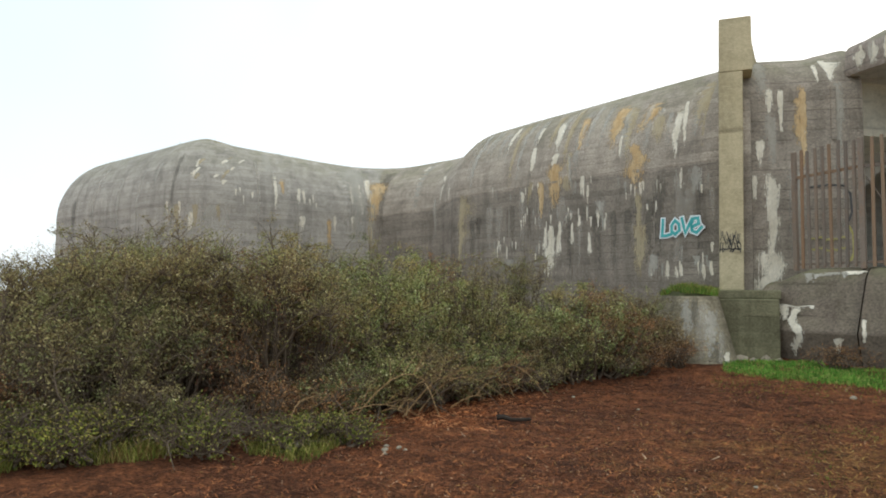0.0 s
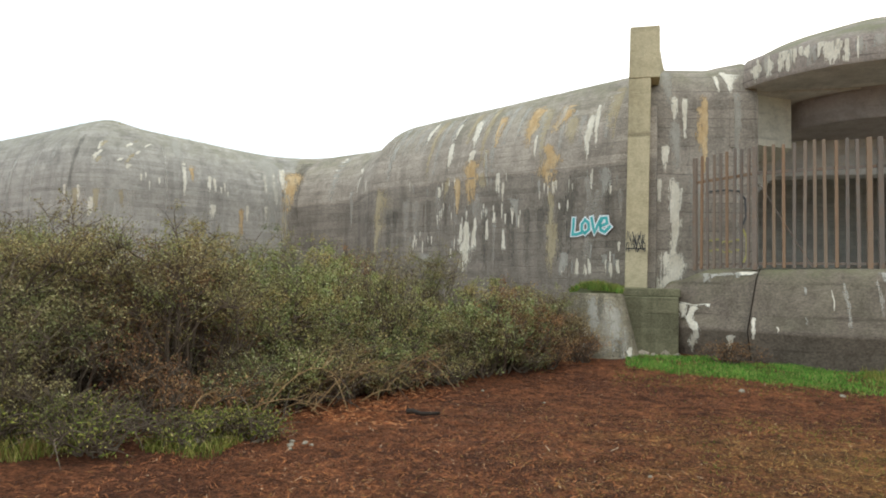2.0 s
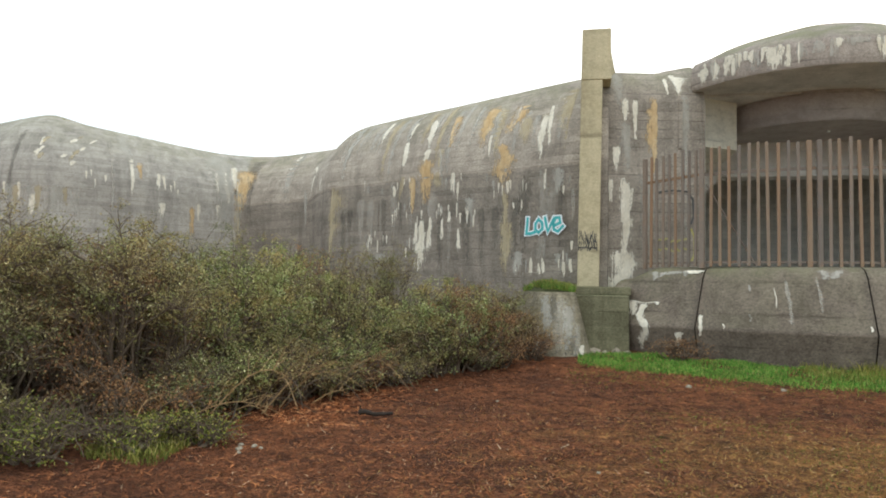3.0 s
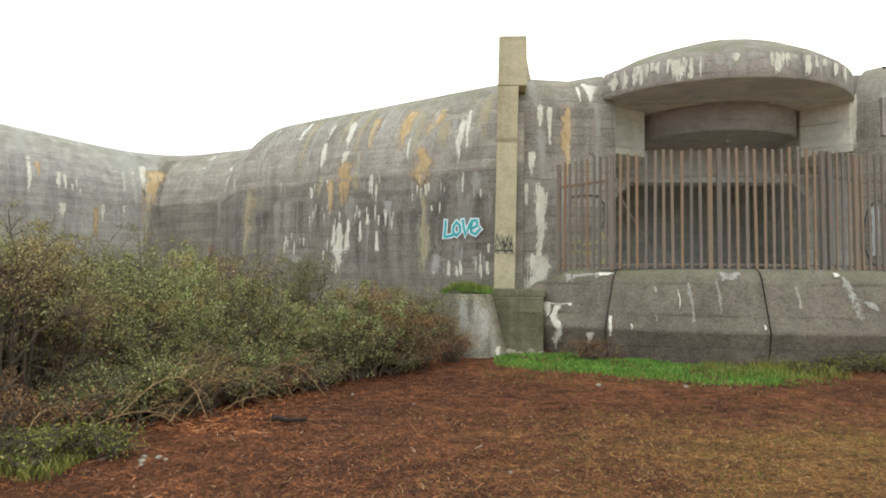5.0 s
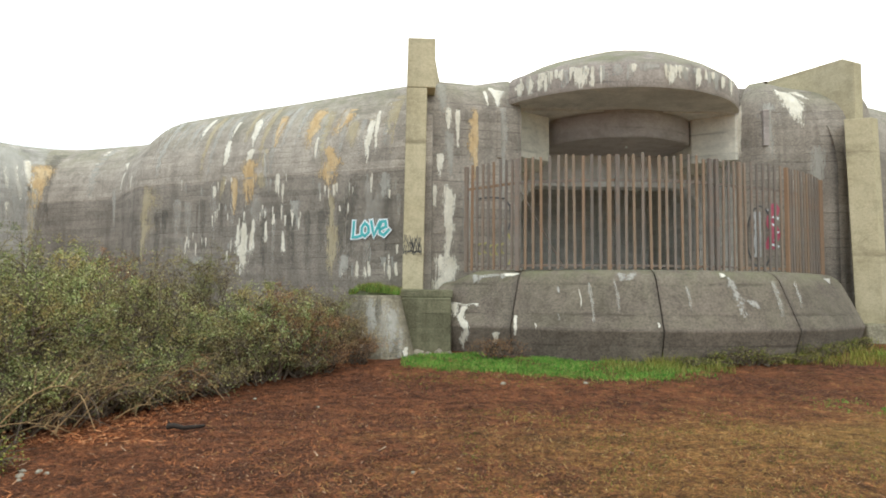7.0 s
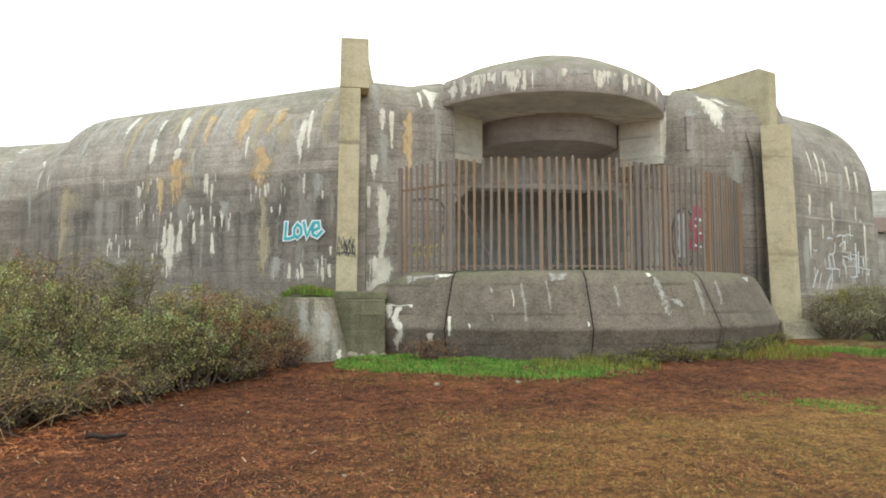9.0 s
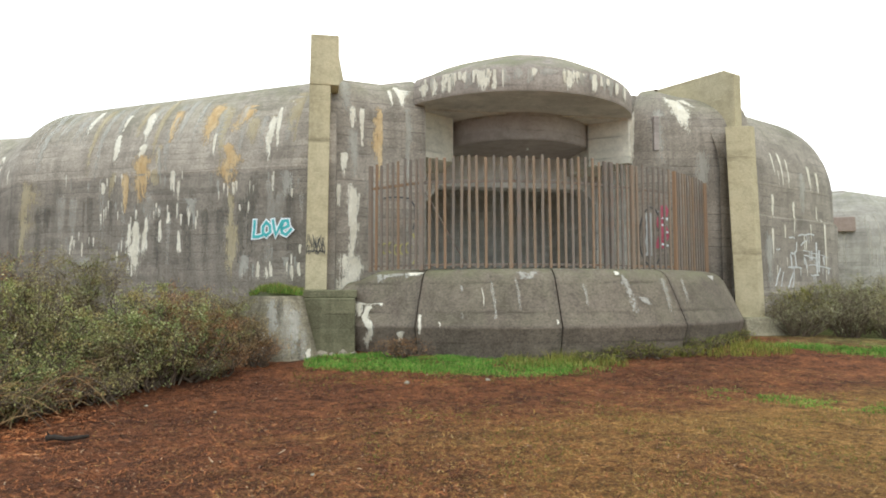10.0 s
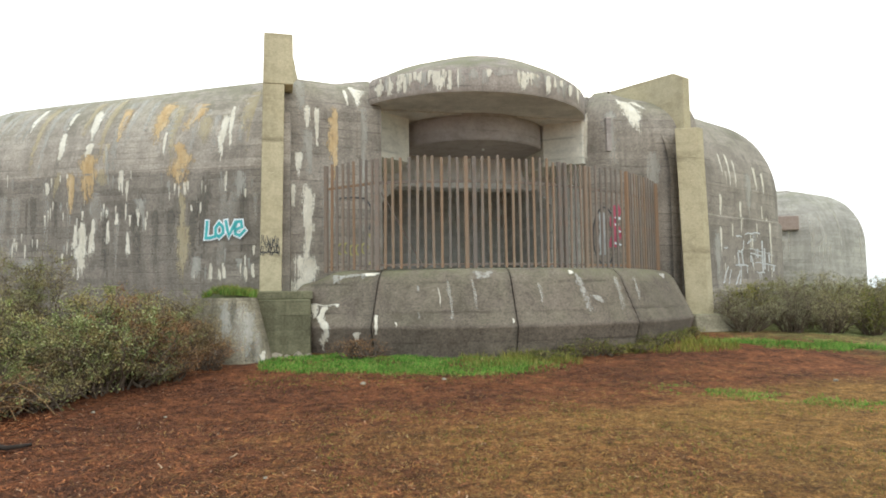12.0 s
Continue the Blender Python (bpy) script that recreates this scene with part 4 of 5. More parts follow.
def flame(skin, x0, z0, x1, z1, wide, material, parent, name, shape="run"):
    """A stain that flows from one place on a wall to a lower one, with a wavering outline."""
    u0, u1 = skin.find(x0, z0), skin.find(x1, z1)
    n = max(6, int((z0 - z1) / 0.07))
    phase = streak_rng.uniform(0, 50)
    verts, faces, uvs = [], [], []
    for k in range(n + 1):
        v = k / n
        z = z0 + (z1 - z0) * v
        half = wide * 0.8 * SHAPES[shape](v) * (1 + 0.3 * noise.noise(Vector((phase, z * 5, 0))))
        mid = wide * 0.25 * noise.noise(Vector((phase, z * 2.5, 9)))
        u = u0 + (u1 - u0) * v
        for j in range(-2, 3):
            verts.append(tuple(skin.place(u + (mid + half * j / 2) / skin.step(u), z, 0.007 + 0.0004 * (phase % 7))))
            uvs.append(((j + 2) / 4, v))
    for k in range(n):
        for j in range(4):
            a = k * 5 + j
            faces.append((a, a + 5, a + 6, a + 1))
    return with_uv(soup(name, verts, faces, material, parent), uvs)


# top x and height, foot x and height, width: stains on the left-hand wing
for row in [(-4.32, 5.24, -4.44, 3.97, 0.51), (-3.41, 6.52, -3.66, 5.51, 0.26), (-4.8, 4.8, -4.82, 3.71, 0.23), (-2.33, 6.64, -2.69, 5.36, 0.43), (-1.49, 6.52, -1.9, 5.68, 0.45)]:
    flame(SKIN_LEFT, *row, M_OCHRE, left_wall, "rust_streak", "wide")
for row in [(-2.15, 6.6, -2.5, 5.5, 0.2), (-1.6, 6.5, -1.85, 5.8, 0.16), (-3.45, 6.3, -3.6, 5.7, 0.12), (-4.3, 5.1, -4.4, 4.2, 0.18), (-2.0, 5.2, -2.0, 4.4, 0.2)]:
    flame(SKIN_LEFT, *row, M_GREY, left_wall, "cream_streak")
flame(SKIN_LEFT, -2.03, 5.43, -2.02, 4.23, 0.62, M_OCHRE, left_wall, "rust_streak", "diamond")
for row in [(-3.89, 5.54, -3.97, 4.84, 0.13), (-5.13, 4.82, -5.27, 4.14, 0.17), (-4.0, 4.84, -3.99, 4.24, 0.2), (-1.38, 6.1, -1.47, 5.27, 0.34), (-2.0, 4.14, -1.94, 2.98, 0.18), (-7.77, 4.75, -7.88, 2.12, 0.24),
            (-0.2, 6.81, -0.49, 5.55, 0.42), (-2.1, 6.7, -2.35, 5.9, 0.4), (-1.95, 3.4, -1.95, 1.9, 0.3)]:
    flame(SKIN_LEFT, *row, M_YELLOW, left_wall, "yellow_streak")
for row in [(-3.92, 5.5, -3.78, 4.06, 0.1), (-1.57, 2.57, -1.7, 1.96, 0.26), (-6.99, 6.83, -7.04, 5.93, 0.24), (-7.2, 6.18, -7.45, 4.9, 0.2), (-5.9, 2.6, -5.9, 2.0, 0.4), (-0.6, 4.6, -0.6, 3.9, 0.25)]:
    flame(SKIN_LEFT, *row, M_GREY, left_wall, "grey_streak")
for row in [(-5.81, 6.79, -6.09, 5.97, 0.14), (-4.87, 6.54, -5.03, 5.96, 0.11), (-5.05, 5.88, -5.15, 5.01, 0.18), (-4.2, 6.54, -4.32, 5.54, 0.21), (-4.32, 5.54, -4.44, 4.96, 0.19), (-5.42, 4.55, -5.42, 4.15, 0.1),
            (-3.5, 4.77, -3.55, 4.23, 0.13), (-3.35, 4.52, -3.36, 3.98, 0.07), (-8.65, 5.18, -8.63, 4.7, 0.19), (-9.54, 5.93, -9.39, 5.6, 0.29), (-0.75, 6.36, -0.85, 5.06, 0.11), (-0.92, 6.09, -1.08, 4.85, 0.19),
            (-0.32, 6.7, -0.69, 6.28, 0.12), (-2.41, 5.7, -2.46, 5.06, 0.08)]:
    flame(SKIN_LEFT, *row, M_LIME, left_wall, "lime_streak")
for row in [(-4.53, 3.53, -4.51, 2.04, 0.42), (-4.21, 3.58, -4.26, 2.5, 0.2), (-4.67, 3.46, -4.68, 2.72, 0.15), (-3.82, 3.52, -3.85, 2.91, 0.14), (-3.33, 3.21, -3.32, 2.57, 0.14), (-1.27, 2.4, -1.28, 1.95, 0.12),
            (-1.08, 2.27, -1.08, 1.95, 0.12), (-0.96, 2.3, -0.95, 2.0, 0.09), (-0.45, 2.31, -0.45, 1.95, 0.14), (-0.3, 2.35, -0.26, 2.02, 0.1), (-3.61, 3.7, -3.64, 3.39, 0.12), (-1.53, 3.88, -1.53, 3.59, 0.06), (-1.76, 3.82, -1.75, 3.64, 0.07)]:
    flame(SKIN_LEFT, *row, M_LIME, left_wall, "lime_streak", "drop")
for row in [(-2.96, 4.03, -2.93, 3.16, 0.3), (-0.62, 2.49, -0.63, 2.2, 0.24), (-3.11, 4.04, -2.91, 3.71, 0.39)]:
    flame(SKIN_LEFT, *row, M_GREY, left_wall, "lime_streak", "taper")
# long faint runs from the roof edge
for k in range(30):
    x = -7.3 + k * 0.25 + streak_rng.uniform(-0.1, 0.1)
    streak(SKIN_LEFT, x, streak_rng.uniform(6.7, 7.0), streak_rng.uniform(4.7, 6.0), streak_rng.uniform(0.1, 0.3), streak_rng.choice((M_GREY, M_GREY, M_YELLOW, M_FAINT)), left_wall, "faint_streak")
for k in range(24):
    x = -7.3 + k * 0.31 + streak_rng.uniform(-0.1, 0.1)
    streak(SKIN_LEFT, x, streak_rng.uniform(3.6, 4.66), streak_rng.uniform(2.0, 3.4), streak_rng.uniform(0.08, 0.35), streak_rng.choice((M_FAINT, M_DARK, M_DARK)), left_wall, "faint_streak")
for k in range(9):
    x = -26 + k * 1.9 + streak_rng.uniform(-0.2, 0.2)
    streak(SKIN_LEFT, x, streak_rng.uniform(5.4, 7.0), streak_rng.uniform(3.2, 5.2), streak_rng.uniform(0.15, 0.5), streak_rng.choice((M_GREY, M_DARK, M_FAINT)), left_wall, "faint_streak")
# the rear left-hand block and the recess
for row in [(-18.58, 4.76, 4.45, 0.14), (-18.07, 4.75, 4.34, 0.14), (-17.7, 4.36, 3.78, 0.22), (-15.81, 5.92, 4.7, 0.17), (-15.15, 5.5, 5.0, 0.15),
            (-15.02, 5.44, 5.0, 0.15), (-13.98, 5.83, 5.1, 0.18), (-13.82, 5.94, 4.85, 0.2), (-13.68, 6.18, 5.2, 0.2), (-14.19, 4.51, 4.0, 0.15),
            (-13.74, 4.56, 4.15, 0.2), (-14.98, 4.42, 4.05, 0.27), (-9.44, 5.5, 4.9, 0.18), (-10.81, 6.62, 5.9, 0.2)]:
    streak(SKIN_LEFT, *row, M_LIME, left_wall)
for row in [(-17.07, 4.64, 3.8, 0.56), (-13.24, 5.25, 3.4, 0.24), (-16.6, 6.9, 6.0, 0.5), (-19.4, 6.3, 5.6, 0.3), (-9.9, 5.0, 3.6, 0.3)]:
    streak(SKIN_LEFT, *row, M_GREY, left_wall, "grey_streak")
for row in [(-13.15, 5.9, 4.6, 0.26), (-14.32, 4.38, 3.4, 0.2), (-15.6, 5.8, 5.3, 0.2)]:
    streak(SKIN_LEFT, *row, M_OCHRE, left_wall, "rust_streak")
for k in range(16):
    x, z = streak_rng.uniform(-17.8, -16.7), streak_rng.uniform(5.5, 6.6)
    flame(SKIN_LEFT, x, z, x - 0.03, z - streak_rng.uniform(0.1, 0.3), streak_rng.uniform(0.08, 0.2), M_LIME if k % 3 else M_YELLOW, left_wall, "lime_fleck")
for k in range(9):
    x = -18.4 + 0.22 * k
    flame(SKIN_LEFT, x, 4.72, x, 4.72 - streak_rng.uniform(0.4, 1.1), streak_rng.uniform(0.12, 0.26), (M_GREY, M_YELLOW, M_FAINT)[k % 3], left_wall, "grey_streak", "wide")
for row, stuff in (((-13.12, 6.1, -13.22, 4.3, 0.5), M_OCHRE), ((-13.25, 5.2, -13.25, 3.2, 0.3), M_YELLOW), ((-13.3, 5.6, -13.32, 4.6, 0.14), M_LIME)):
    flame(SKIN_LEFT, *row, stuff, left_wall, "rust_streak", "wide")
# beside the embrasure
for row in [(0.96, 6.15, 5.7, 0.16), (1.2, 6.12, 5.3, 0.13), (2.13, 6.9, 6.4, 0.15), (1.92, 6.75, 6.4, 0.1), (0.98, 4.25, 1.9, 0.3), (0.65, 4.2, 3.8, 0.15), (0.92, 2.5, 1.5, 0.5), (0.75, 5.0, 4.5, 0.2)]:
    streak(SKIN_FL, *row, M_LIME, front_left)
flame(SKIN_FL, 1.05, 2.5, 0.82, 1.5, 0.62, M_LIME, front_left, "lime_streak", "drop")
flame(SKIN_FL, 1.66, 6.25, 1.64, 4.4, 0.34, M_OCHRE, front_left, "rust_streak")
flame(SKIN_FL, 1.68, 6.0, 1.66, 4.6, 0.2, M_LIME, front_left, "lime_streak")
for row in [(1.0, 5.6, 4.5, 0.3), (2.3, 6.4, 3.0, 0.3), (0.7, 7.0, 6.0, 0.3), (1.5, 4.4, 2.4, 0.4)]:
    streak(SKIN_FL, *row, M_GREY, front_left, "grey_streak")
flame(SKIN_FR, 9.75, 7.1, 10.15, 5.85, 0.42, M_LIME, front_right, "lime_streak", "run")
flame(SKIN_FR, 10.0, 7.1, 10.4, 6.7, 0.25, M_LIME, front_right, "lime_streak", "wide")
# Added raised strips take the place of dark vertical slots in the walls.
for x, z, at_skin, wall in ((9.2, 5.45, SKIN_FR, front_right), (2.26, 5.0, SKIN_FL, front_left)):
    p, q = at_skin.place(at_skin.find(x, z), z, 0), at_skin.place(at_skin.find(x, z + 0.9), z + 0.9, 0)
    bm = bmesh.new()
    box(bm, (p.x - (0.08 if x > 5 else 0.05), p.y - 0.04, z), (p.x + (0.08 if x > 5 else 0.05), max(p.y, q.y) + 0.1, z + (0.95 if x > 5 else 1.2)), 0.02)
    part("cover_strip", bm, M_DRUM if x > 5 else M_FRONT, bunker, "vertical strip drawn in place of a dark slot in the wall")
streak(SKIN_FR, 8.75, 6.6, 5.3, 0.15, M_LIME, front_right)
for row in [(9.3, 6.6, 5.2, 0.4), (10.4, 5.4, 3.6, 0.4), (9.9, 4.6, 2.6, 0.5), (10.4, 2.8, 2.1, 0.3)]:
    streak(SKIN_FR, *row, M_GREY, front_right, "grey_streak")
for row in [(13.35, 5.7, 5.15, 0.1), (13.72, 5.7, 4.85, 0.11), (14.05, 5.6, 4.72, 0.09),
            (13.2, 4.42, 3.8, 0.14), (15.25, 5.47, 4.84, 0.17), (15.73, 5.33, 4.8, 0.18), (14.3, 4.26, 3.8, 0.13), (13.0, 3.4, 2.6, 0.12), (15.9, 3.9, 2.0, 0.12)]:
    streak(SKIN_RIGHT, *row, M_LIME, right_wall)
for row in [(14.8, 5.2, 4.0, 0.4), (12.8, 3.2, 1.6, 0.4)]:
    streak(SKIN_RIGHT, *row, M_GREY, right_wall, "grey_streak")
# small scattered flecks in rows below the lifts
for x0, x1, z, n in ((-5.6, -2.6, 3.8, 30), (-2.6, -0.2, 4.4, 18), (-1.7, -0.2, 2.35, 14), (-16.5, -13.4, 5.2, 14), (-6.8, -3.2, 4.6, 18), (-6.6, -4.6, 3.0, 14)):
    for k in range(n):
        x, z0 = streak_rng.uniform(x0, x1), z + streak_rng.gauss(0, 0.14)
        streak(SKIN_LEFT, x, z0, z0 - streak_rng.uniform(0.06, 0.26), streak_rng.uniform(0.03, 0.09), streak_rng.choice((M_LIME, M_LIME, M_GREY)), left_wall)
for k in range(16):
    z0 = streak_rng.uniform(2.2, 5.6)
    streak(SKIN_RIGHT, streak_rng.uniform(12.6, 16.2), z0, z0 - streak_rng.uniform(0.15, 0.45), streak_rng.uniform(0.04, 0.1), streak_rng.choice((M_LIME, M_GREY)), right_wall)


def canopy_drip(x, z0, z1, wide, material=None):
    """A drip on the curved face of the canopy."""
    h, bulge = 3.0, 1.75
    r = (h * h + bulge * bulge) / (2 * bulge)
    cy = 17.0 + r - bulge
    verts, faces, uvs = [], [], []
    n, wide = 7, wide * 1.9
    for k in range(n + 1):
        z = z0 + (z1 - z0) * k / n
        w = wide / 2 * (0.75 + 0.6 * noise.noise(Vector((x * 9, z * 6, 2)))) * (1.0 if k < n else 0.6)
        out = 0.03 + (0.0 if z <= 6.98 else -(z - 6.98) * 1.0)
        for j in (-1, 0, 1):
            uvs.append(((j + 1) / 2, k / n))
            a = math.asin((x + w * j - CX) / r)
            rr = r + out + (0.004 if j == 0 else 0)
            verts.append((CX + rr * math.sin(a), cy - rr * math.cos(a), z))
    for k in range(n):
        for j in range(2):
            a = k * 3 + j
            faces.append((a, a + 3, a + 4, a + 1))
    return with_uv(soup("lime_drip", verts, faces, material or M_LIME, bunker), uvs)


for row in [(2.78, 6.88, 6.45, 0.14), (2.99, 6.9, 6.45, 0.13), (3.2, 6.88, 6.46, 0.11), (3.32, 6.9, 6.45, 0.09), (4.06, 6.97, 6.45, 0.36), (4.29, 6.97, 6.46, 0.1),
            (6.09, 6.97, 6.47, 0.2), (5.21, 6.97, 6.76, 0.18), (7.28, 6.96, 6.78, 0.16), (6.35, 6.97, 6.75, 0.2), (3.62, 6.95, 6.7, 0.12), (7.62, 6.94, 6.6, 0.16), (7.95, 6.92, 6.6, 0.16)]:
    canopy_drip(*row)
for k in range(14):
    x = 2.9 + k * 0.38 + streak_rng.uniform(-0.1, 0.1)
    canopy_drip(x, 6.97, streak_rng.uniform(6.5, 6.8), streak_rng.uniform(0.1, 0.3), M_GREY)

drip_rng = random.Random(88)
for k in range(26):
    x = 2.75 + 1.75 * drip_rng.random() if k % 2 else 5.9 + 2.4 * drip_rng.random()
    canopy_drip(x, 6.99, drip_rng.uniform(6.46, 6.85), drip_rng.uniform(0.04, 0.11))


# ---------------------------------------------------------------- graffiti
M_TEAL = plain("teal_paint", (0.05, 0.36, 0.36), (0.1, 0.5, 0.5), 6, 0.6, 0.1)
M_WHITE = plain("white_paint", (0.72, 0.76, 0.76), (0.86, 0.9, 0.9), 6, 0.6, 0.1)
M_CHALK = plain("faded_white_paint", (0.4, 0.39, 0.36), (0.72, 0.71, 0.67), 9, 0.8, 0.1)
M_PINK = plain("crimson_paint", (0.42, 0.07, 0.12), (0.55, 0.13, 0.17), 6, 0.6, 0.1)
M_OLIVE = plain("yellow_paint", (0.38, 0.34, 0.1), (0.52, 0.47, 0.2), 6, 0.6, 0.1)
M_BLACK = plain("black_paint", (0.05, 0.05, 0.05), (0.1, 0.1, 0.1), 6, 0.7, 0.1)


def letters(text, size, grow, material, parent, place, name):
    cu = bpy.data.curves.new(name, "FONT")
    cu.body, cu.size, cu.offset, cu.extrude = text, size, grow, 0.002
    tmp = new(name, cu)
    me = bpy.data.meshes.new_from_object(tmp.evaluated_get(bpy.context.evaluated_depsgraph_get()))
    bpy.data.objects.remove(tmp)
    me.materials.clear()
    me.materials.append(material)
    ob = new(name, me)
    ob.parent = parent
    ob.matrix_local = place
    return ob


along = Vector((8.15, -4.05)).normalized()
love = thing("graffiti", (-1.43, 17.2, 2.9), "teal and white spray-painted word on dark concrete", "graffiti")
love.rotation_euler = (radians(90), 0, math.atan2(along.y, along.x))


def brush(name, pts, wide, material, parent, lift, closed=False):
    """One sprayed stroke with mitred corners, flat on its parent's plane."""
    pts = [Vector(p) for p in pts]
    n = len(pts)
    verts = []
    for i, p in enumerate(pts):
        a = pts[i - 1] if i or closed else None
        b = pts[(i + 1) % n] if i + 1 < n or closed else None
        d0 = (p - a).normalized() if a else (b - p).normalized()
        d1 = (b - p).normalized() if b else d0
        m = (d0 + d1).normalized() if (d0 + d1).length > 0.1 else d0
        side = Vector((-m.y, m.x)) * wide / 2 / max(0.62, m.dot(d0))
        end = (m * wide / 2 if b is None else -m * wide / 2 if a is None else Vector((0, 0)))
        verts += [(*(p + end + side), lift), (*(p + end - side), lift)]
    count = n if closed else n - 1
    faces = [(2 * i + 1, 2 * ((i + 1) % n) + 1, 2 * ((i + 1) % n), 2 * i) for i in range(count)]
    return soup(name, verts, faces, material, parent)


LETTERS = [([(0.08, 0.47), (0.07, 0.28), (0.05, 0.09), (0.17, 0.09), (0.29, 0.12)], False),
           ([(0.4, 0.44), (0.31, 0.33), (0.31, 0.18), (0.4, 0.11), (0.51, 0.2), (0.5, 0.35)], True),
           ([(0.58, 0.47), (0.62, 0.28), (0.66, 0.12), (0.74, 0.28), (0.83, 0.45)], False),
           ([(0.85, 0.27), (1.0, 0.33), (0.98, 0.46), (0.88, 0.46), (0.81, 0.33), (0.83, 0.17), (0.94, 0.12), (1.07, 0.24)], False)]
for n, (stroke, closed) in enumerate(LETTERS):
    brush("outline", stroke, 0.138, M_WHITE, love, 0.024 + 0.002 * n, closed)
    brush("letter", stroke, 0.07, M_TEAL, love, 0.034, closed)


def ribbon(name, pts, wide, material, parent, closed=False):
    """A flat painted line through points on a wall that faces the front."""
    verts, faces = [], []
    n = len(pts)
    for i, p in enumerate(pts):
        a, b = Vector(pts[max(i - 1, 0)]), Vector(pts[min(i + 1, n - 1)])
        d = (b - a).normalized()
        up = d.cross(Vector((0, -1, 0)))
        if up.length < 1e-3:
            up = Vector((0, 0, 1))
        up = up.normalized() * wide / 2 * (0.85 + 0.3 * noise.noise(Vector(p) * 7))
        verts += [tuple(Vector(p) + up), tuple(Vector(p) - up)]
    for i in range(n - 1):
        faces.append((2 * i, 2 * i + 1, 2 * i + 3, 2 * i + 2))
    return soup(name, verts, faces, material, parent)


def on(skin, x, z, lift=0.012):
    return skin.place(skin.find(x, z), z, lift)


M_PALE = plain("grey_paint", (0.4, 0.4, 0.38), (0.52, 0.52, 0.5), 6, 0.7, 0.1)
tag = thing("graffiti", (9.3, 16.75, 2.6), "crimson painted panel with white marks and grey oval", "graffiti")
tag.location = (0, 0, 0)
ribbon("panel", [on(SKIN_FR, 9.32 + 0.05 * math.sin(k * 1.3), 3.95 - k * 0.13, 0.024) for k in range(10)], 0.36, M_PINK, tag)
for k in range(6):
    z = 3.8 - 0.18 * k
    ribbon("mark", [on(SKIN_FR, 9.2 + 0.07 * (k % 2), z, 0.03), on(SKIN_FR, 9.38 + 0.05 * (k % 2), z - 0.06, 0.03)], 0.07, M_WHITE, tag)
ribbon("oval", [on(SKIN_FR, 9.05 + 0.24 * math.cos(k * 0.4), 3.1 + 0.8 * math.sin(k * 0.4), 0.016) for k in range(17)], 0.05, M_BLACK, tag)
ribbon("panel", [on(SKIN_FR, 9.05, 3.75 - k * 0.13, 0.01) for k in range(10)], 0.38, M_PALE, tag)
ribbon("yellow_line", [on(SKIN_FR, 8.68 + 0.03 * math.sin(k * 2.1), 3.5 - k * 0.12, 0.014) for k in range(10)], 0.05, M_OLIVE, tag)
tag = thing("graffiti", (2.0, 16.7, 2.4), "faded yellow and black spray-painted outlines", "graffiti")
tag.location = (0, 0, 0)
ribbon("outline", [on(SKIN_FL, x, z) for x, z in ((1.75, 3.95), (2.1, 4.0), (2.42, 3.98), (2.55, 3.8), (2.57, 3.4), (2.5, 3.2))], 0.05, M_BLACK, tag)
ribbon("outline", [on(SKIN_FL, x, z) for x, z in ((2.5, 3.1), (2.58, 2.9), (2.58, 2.5), (2.5, 2.3))], 0.05, M_OLIVE, tag)
for k in range(5):
    x = 1.78 + k * 0.15
    ribbon("loop", [on(SKIN_FL, x + 0.08 * math.cos(a * 0.7), 2.7 + 0.13 * math.sin(a * 0.7) + 0.03 * math.sin(k * 2), 0.014) for a in range(9)], 0.045, M_OLIVE, tag)
tag = thing("graffiti", (14.5, 18.2, 2.2), "illegible white scrawl of bars on dark concrete", "graffiti")
tag.location = (0, 0, 0)
scrawl = random.Random(3)
for x0, z0, x1, z1 in ((14.5, 2.86, 16.0, 2.68), (14.8, 2.42, 16.14, 2.33), (14.55, 2.7, 15.3, 2.62), (13.7, 2.32, 14.4, 2.3), (15.3, 3.1, 15.3, 2.1), (15.45, 2.9, 15.42, 2.2),
                       (13.85, 2.7, 13.9, 2.3), (14.05, 2.75, 14.15, 2.3), (13.3, 2.3, 13.0, 1.75), (13.45, 2.2, 13.3, 1.75), (13.95, 2.15, 13.68, 1.7), (14.0, 2.1, 13.9, 1.7),
                       (14.3, 3.3, 15.2, 3.35), (13.8, 3.2, 14.1, 3.2), (14.6, 2.65, 14.7, 2.3), (15.0, 2.85, 15.0, 2.55), (15.7, 2.68, 15.75, 2.45), (14.9, 2.1, 15.4, 2.12),
                       (16.05, 2.35, 16.0, 2.15), (14.2, 3.1, 14.15, 2.8), (14.4, 3.0, 14.7, 3.15), (13.1, 2.8, 13.3, 2.85), (13.85, 2.72, 14.15, 2.78)):
    ribbon("bar", [on(SKIN_RIGHT, x0 + (x1 - x0) * s / 5, z0 + (z1 - z0) * s / 5 + 0.03 * scrawl.uniform(-1, 1), 0.02) for s in range(6)], scrawl.uniform(0.03, 0.07), M_CHALK, tag)
    for k in range(2 if abs(x1 - x0) > 0.4 else 0):
        x, z = scrawl.uniform(x0, x1), (z0 + z1) / 2
        ribbon("drip", [on(SKIN_RIGHT, x, z - 0.12 * s, 0.016) for s in range(3)], 0.025, M_CHALK, tag)
tag = thing("graffiti", (0.1, 15.84, 2.6), "small black scribble on the pale pier", "graffiti")
tag.location = (0, 0, 0)
